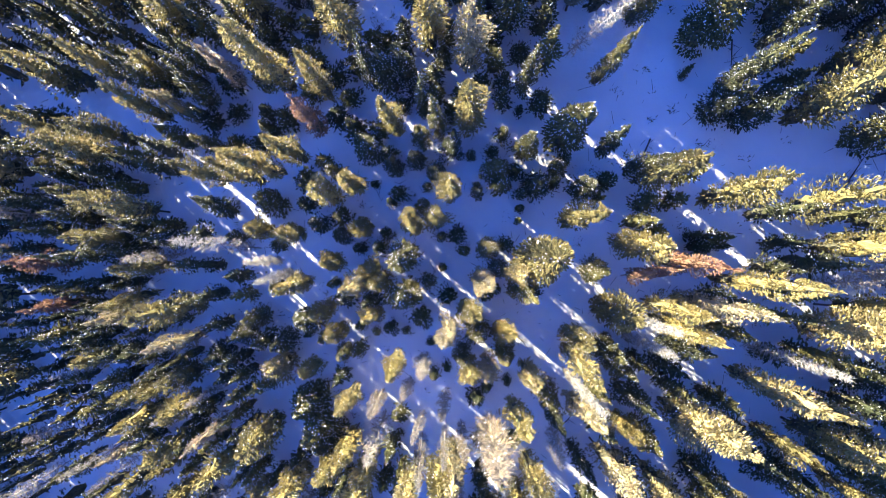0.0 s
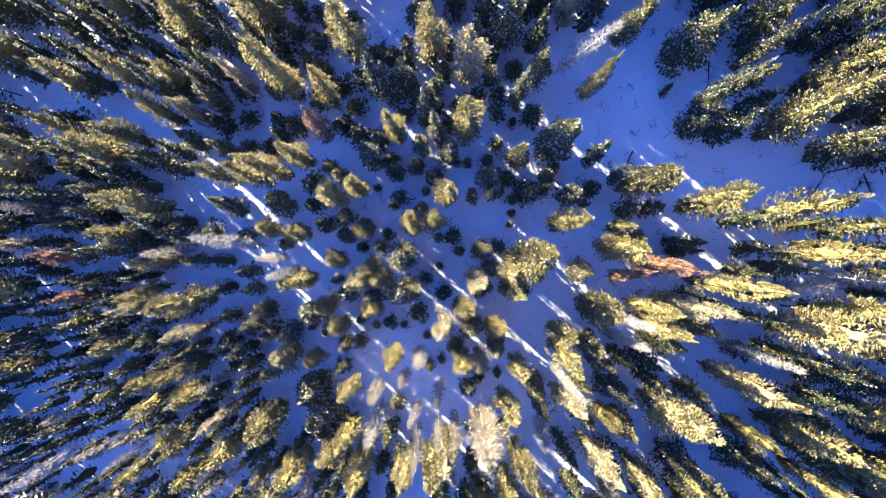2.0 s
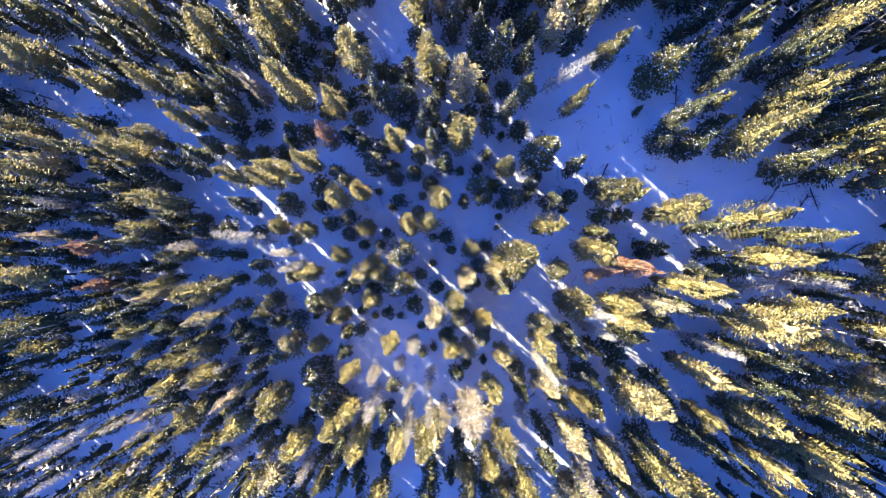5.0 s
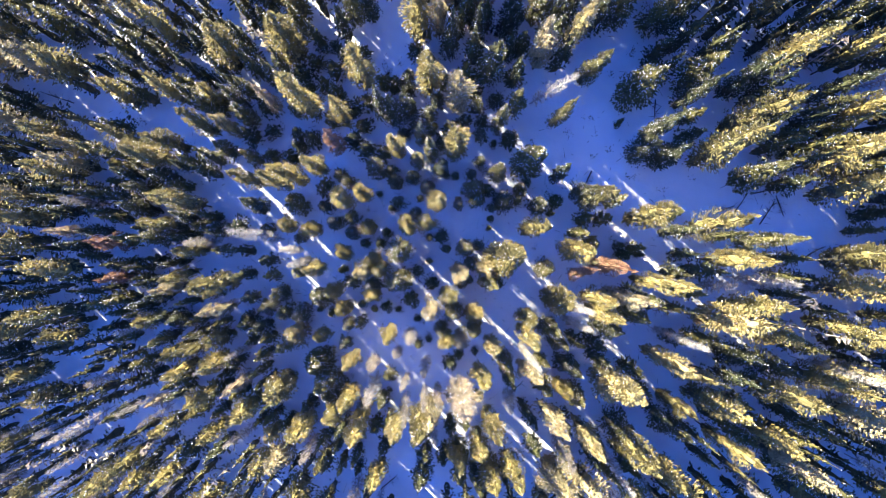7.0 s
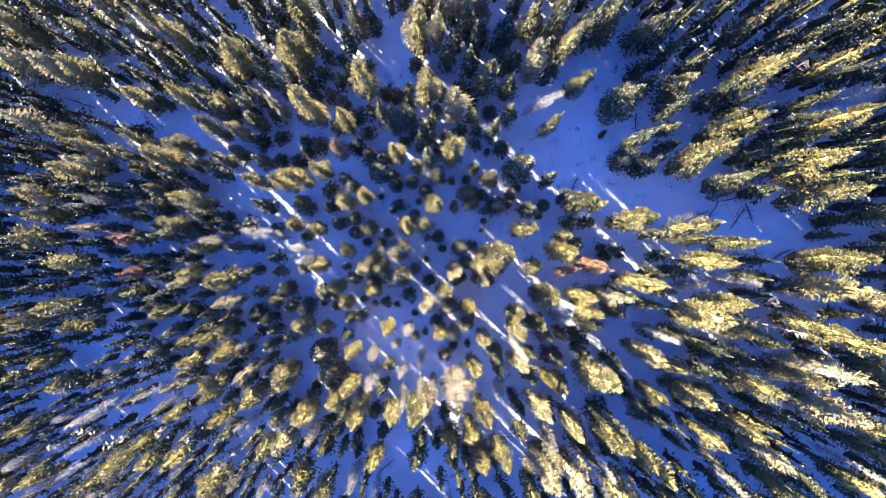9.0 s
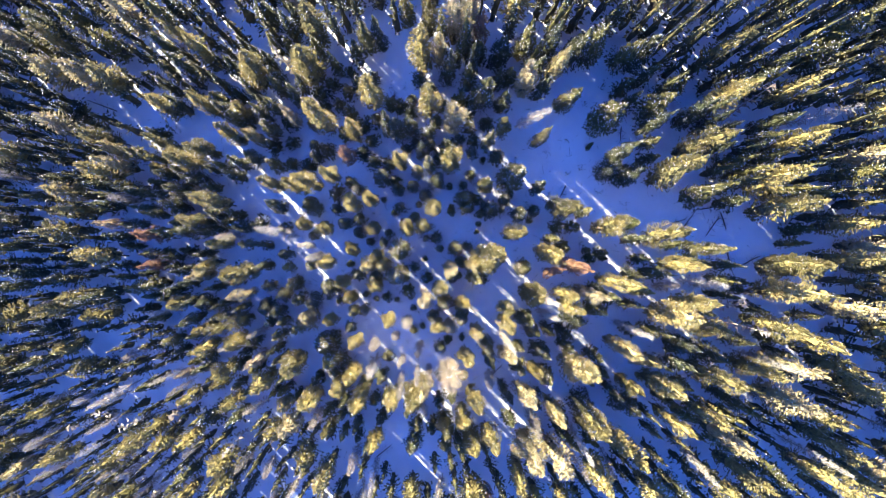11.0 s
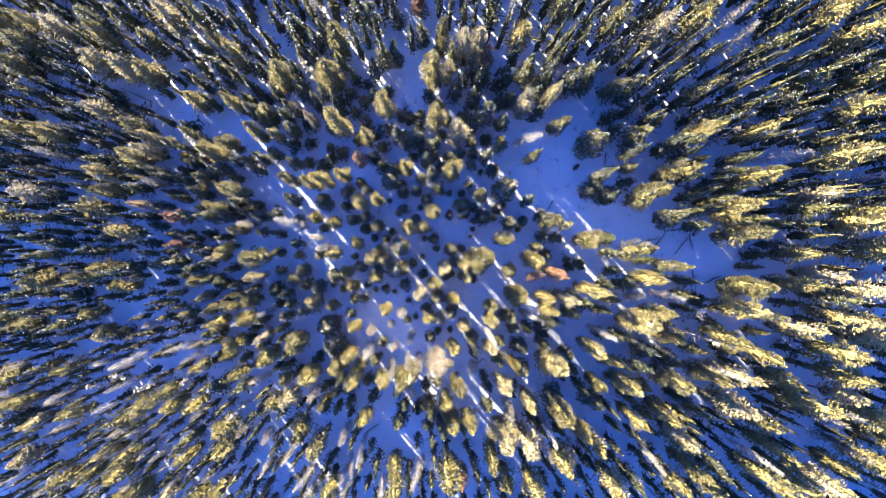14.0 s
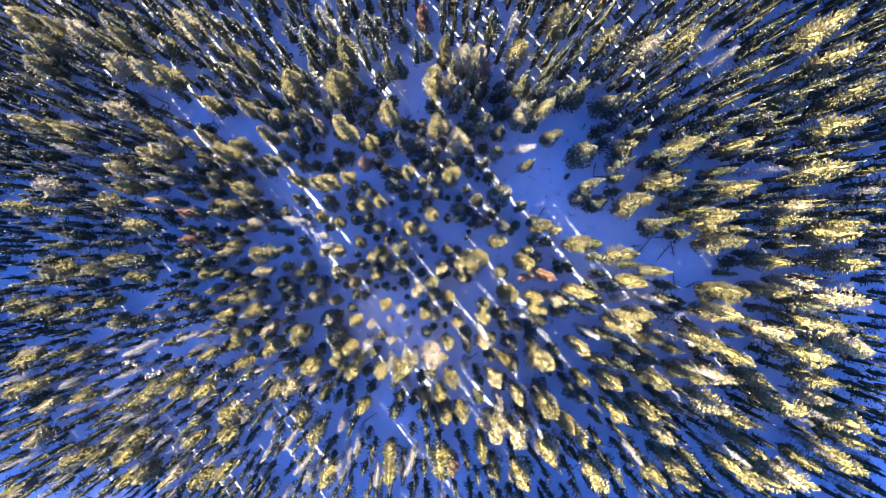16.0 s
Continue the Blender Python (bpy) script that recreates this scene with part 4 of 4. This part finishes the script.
glade(-5.9, 5.1, 1.4)
glade(-9.6, -13.5, 1.6)
glade(-15.7, -14.8, 1.5)
glade(22.7, -10.9, 1.0)
glade(41.1, 44.0, 1.9)
glade(37.2, 40.1, 1.6)
glade(43.8, 43.0, 1.6)
glade(-31.3, 31.8, 2.2)
glade(-48.5, 24.9, 2.3)
glade(46.7, -25.8, 1.7)
glade(-63.2, -12.1, 1.9)
glade(-71.5, -20.3, 1.7)
glade(-6.6, 26.0, 2.2)


# ---- the denser wood between them ----
def free(x, y, gap):
    return all(math.hypot(x - a, y - b) > gap + 0.45 * w for a, b, w in planted)


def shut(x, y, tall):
    """Whether a tree's foot, or its crown as the camera over the middle sees it, would hide a glade; fits the wood to
    that view.
    """
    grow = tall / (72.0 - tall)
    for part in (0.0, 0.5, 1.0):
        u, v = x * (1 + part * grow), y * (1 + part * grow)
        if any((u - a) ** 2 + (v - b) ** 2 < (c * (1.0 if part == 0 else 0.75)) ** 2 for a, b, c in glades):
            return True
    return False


def fill_wood():
    """Slim spruces between the larger trees; those farthest out are joined, with unseen trees added beyond the view to
    block low sun.
    """
    r = random.Random(12)
    spots = [(r.uniform(-120, 100), r.uniform(-84, 80)) for _ in range(17000)]
    kept = []
    for x, y in spots:
        beyond = not (-100 < x < 76 and -64 < y < 56)
        sunward = y > 8 + 0.5 * x
        if math.hypot(x - 2, y) < 13:
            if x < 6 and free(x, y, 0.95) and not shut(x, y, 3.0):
                size = r.uniform(0.55, 1.25)
                plant("young", x, y, size * 4.2 + 0.8, size)
            continue
        if beyond and not sunward and (x > 84 or x < -122 or y > 66 or y < -78):
            continue
        # Out of view; packed and broad on the sunny side to block sunlight.
        if beyond:
            gap, tall, wide = 2.5 if sunward else 6.0, r.uniform(13.5, 18.5), r.uniform(1.9, 2.9)
        # Heights below are set to shade the clearing and let sun reach the middle.
        elif y > 26 and -20 < x < 42:
            gap, tall, wide = 1.15, r.uniform(14.5, 20.0), r.uniform(1.1, 1.6)
        elif y > 0.1 * x + 2:
            gap, tall, wide = 1.05, r.uniform(10.0, 15.0) if math.hypot(x + 8, y - 8) > 36 else r.uniform(8.0, 13.0) if math.hypot(x + 8, y - 8) > 17 else r.uniform(3.5, 7.5), r.uniform(1.15, 1.65)
        elif x < 4:
            gap, tall, wide = 1.15, r.uniform(7.5, 12.0) if math.hypot(x, y) > 20 else r.uniform(5, 9), r.uniform(1.0, 1.5)
        else:
            gap, tall, wide = 1.25, r.uniform(8.0, 13.0) if math.hypot(x, y) > 20 else r.uniform(6, 11), r.uniform(1.0, 1.5)
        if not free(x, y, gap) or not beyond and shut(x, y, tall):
            continue
        if not beyond and y < 0.3 * x - 6 and r.random() < 0.09:
            plant("grey", x, y, r.uniform(10, 14.5), r.uniform(0.55, 0.95))
            continue
        planted.append((x, y, 1.0))
        kept.append((x, y, beyond, tall, wide))
    kept.sort(key=lambda p: math.hypot(p[0] * 0.6, p[1]))
    protos = []
    for me in CROWNS["far"] + CROWNS["edge"]:
        co = np.empty(len(me.vertices) * 3)
        me.vertices.foreach_get("co", co)
        protos.append((co.reshape(-1, 3), [tuple(p.vertices) for p in me.polygons], [p.material_index for p in me.polygons]))
    verts, all_faces, all_index, base, singles, joined = [], [], [], 0, 0, 0
    for x, y, beyond, tall, wide in kept:
        if singles < 300 and not beyond:
            plant("fir", x, y, tall, wide, "low", "slim")
            singles += 1
            continue
        co, faces, index = r.choice(protos[4:] if beyond else protos[:4])
        a, sx, sz = r.uniform(0, 6.28), wide / WIDE, tall / TALL
        verts.append(np.stack([(co[:, 0] * math.cos(a) - co[:, 1] * math.sin(a)) * sx + x, (co[:, 0] * math.sin(a) + co[:, 1] * math.cos(a)) * sx + y, co[:, 2] * sz + height_at(x, y)], -1))
        all_faces.extend(tuple(base + k for k in face) for face in faces)
        all_index.extend(index)
        base += len(co)
        joined += 1
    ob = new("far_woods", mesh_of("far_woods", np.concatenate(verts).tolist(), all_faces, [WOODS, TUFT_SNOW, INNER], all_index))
    tagged(ob, "dense green conifer forest over the snowy hillside, with unseen trees added sunward", "forest", kind="stuff")


fill_wood()


# ---- brush and litter in the snow ----
def litter():
    """Twigs, broken branches and the tips of buried shrubs that stick out of the snow."""
    r = random.Random(77)
    s = Shape()
    for k in range(2600):
        x, y = r.gauss(6, 24), r.gauss(2, 17)
        z = height_at(x, y)
        if k % 9 == 0 and free(x, y, 0.5):
            for n in range(r.randint(6, 22)):
                p = Vector((x + r.gauss(0, 0.22), y + r.gauss(0, 0.22), z - 0.05))
                q = p + Vector((r.gauss(0, 0.16), r.gauss(0, 0.16), r.uniform(0.2, 0.55)))
                w = Vector((r.uniform(-1, 1), r.uniform(-1, 1), 0)).normalized() * 0.05
                s.add([p + w, q, p - w], [(0, 1, 2)], 1)
        elif k % 3 == 0:
            a, far = r.uniform(0, 6.28), r.uniform(0.15, 0.8) * r.choice((1, 1, 2))
            u, v = x + math.cos(a) * far, y + math.sin(a) * far
            s.stick((x, y, z + 0.01), (u, v, height_at(u, v) + r.uniform(0.02, 0.12)), 0.028, 0.01)
    ob = new("forest_litter", s.mesh("forest_litter", [DEAD_LOG, YOUNG]))
    tagged(ob, "dark twigs and shrub tips poking out of the snow", "litter", kind="stuff")


litter()


# ---- fallen trees ----
def fallen_log(x0, y0, x1, y1):
    r = random.Random(round(x0 * 31 + y0 * 17))
    s = Shape()
    a = Vector((x0, y0, height_at(x0, y0) + 0.12))
    b = Vector((x1, y1, height_at(x1, y1) + 0.12))
    mid = a.lerp(b, 0.5)
    mid.z = max(mid.z, height_at(mid.x, mid.y) + 0.1)
    s.stick(a, mid, 0.075, 0.06, 8)
    s.stick(mid, b, 0.06, 0.02, 8)
    ob = new("fallen_log", s.mesh("fallen_log", [DEAD_LOG]))
    for k in range(14):
        p = a.lerp(b, r.uniform(0.15, 0.97))
        q = p + Vector((r.uniform(-0.8, 0.8), r.uniform(-0.8, 0.8), r.uniform(0.0, 0.5)))
        bough = Shape()
        bough.stick(p, q, 0.024, 0.008, 5)
        mid = p.lerp(q, 0.55)
        bough.stick(mid, mid + Vector((r.uniform(-0.3, 0.3), r.uniform(-0.3, 0.3), r.uniform(0.05, 0.25))), 0.012, 0.005)
        new("broken_branch", bough.mesh("broken_branch", [DEAD_LOG])).parent = ob
    tagged(ob, "dark fallen trunk with broken branches lying in snow", "log", "fallen logs")


fallen_log(32.1, 4.0, 34.5, 8.0)
fallen_log(35.8, 4.3, 37.3, 7.1)
fallen_log(38.7, 2.3, 39.9, -0.5)
fallen_log(31.3, 5.6, 33.0, 6.3)
fallen_log(23.7, 15.8, 26.2, 16.2)
fallen_log(34.7, 7.7, 37.4, 8.4)
fallen_log(-6.6, -33.2, -4.4, -30.8)
fallen_log(37.4, 7.5, 38.2, 5.4)
fallen_log(-17.2, -16.8, -12.6, -15.4)
fallen_log(9.3, -18.0, 10.8, -16.0)
fallen_log(17.0, 9.7, 16.2, 7.7)
fallen_log(-14.9, -27.4, -13.3, -25.1)
fallen_log(-50.7, 17.2, -55.9, 18.7)
fallen_log(4.2, -6.7, 6.4, -9.0)
fallen_log(41.0, 0.8, 42.9, 2.1)
fallen_log(23.6, 18.0, 23.6, 15.8)
fallen_log(-7.8, 20.6, -7.2, 21.0)
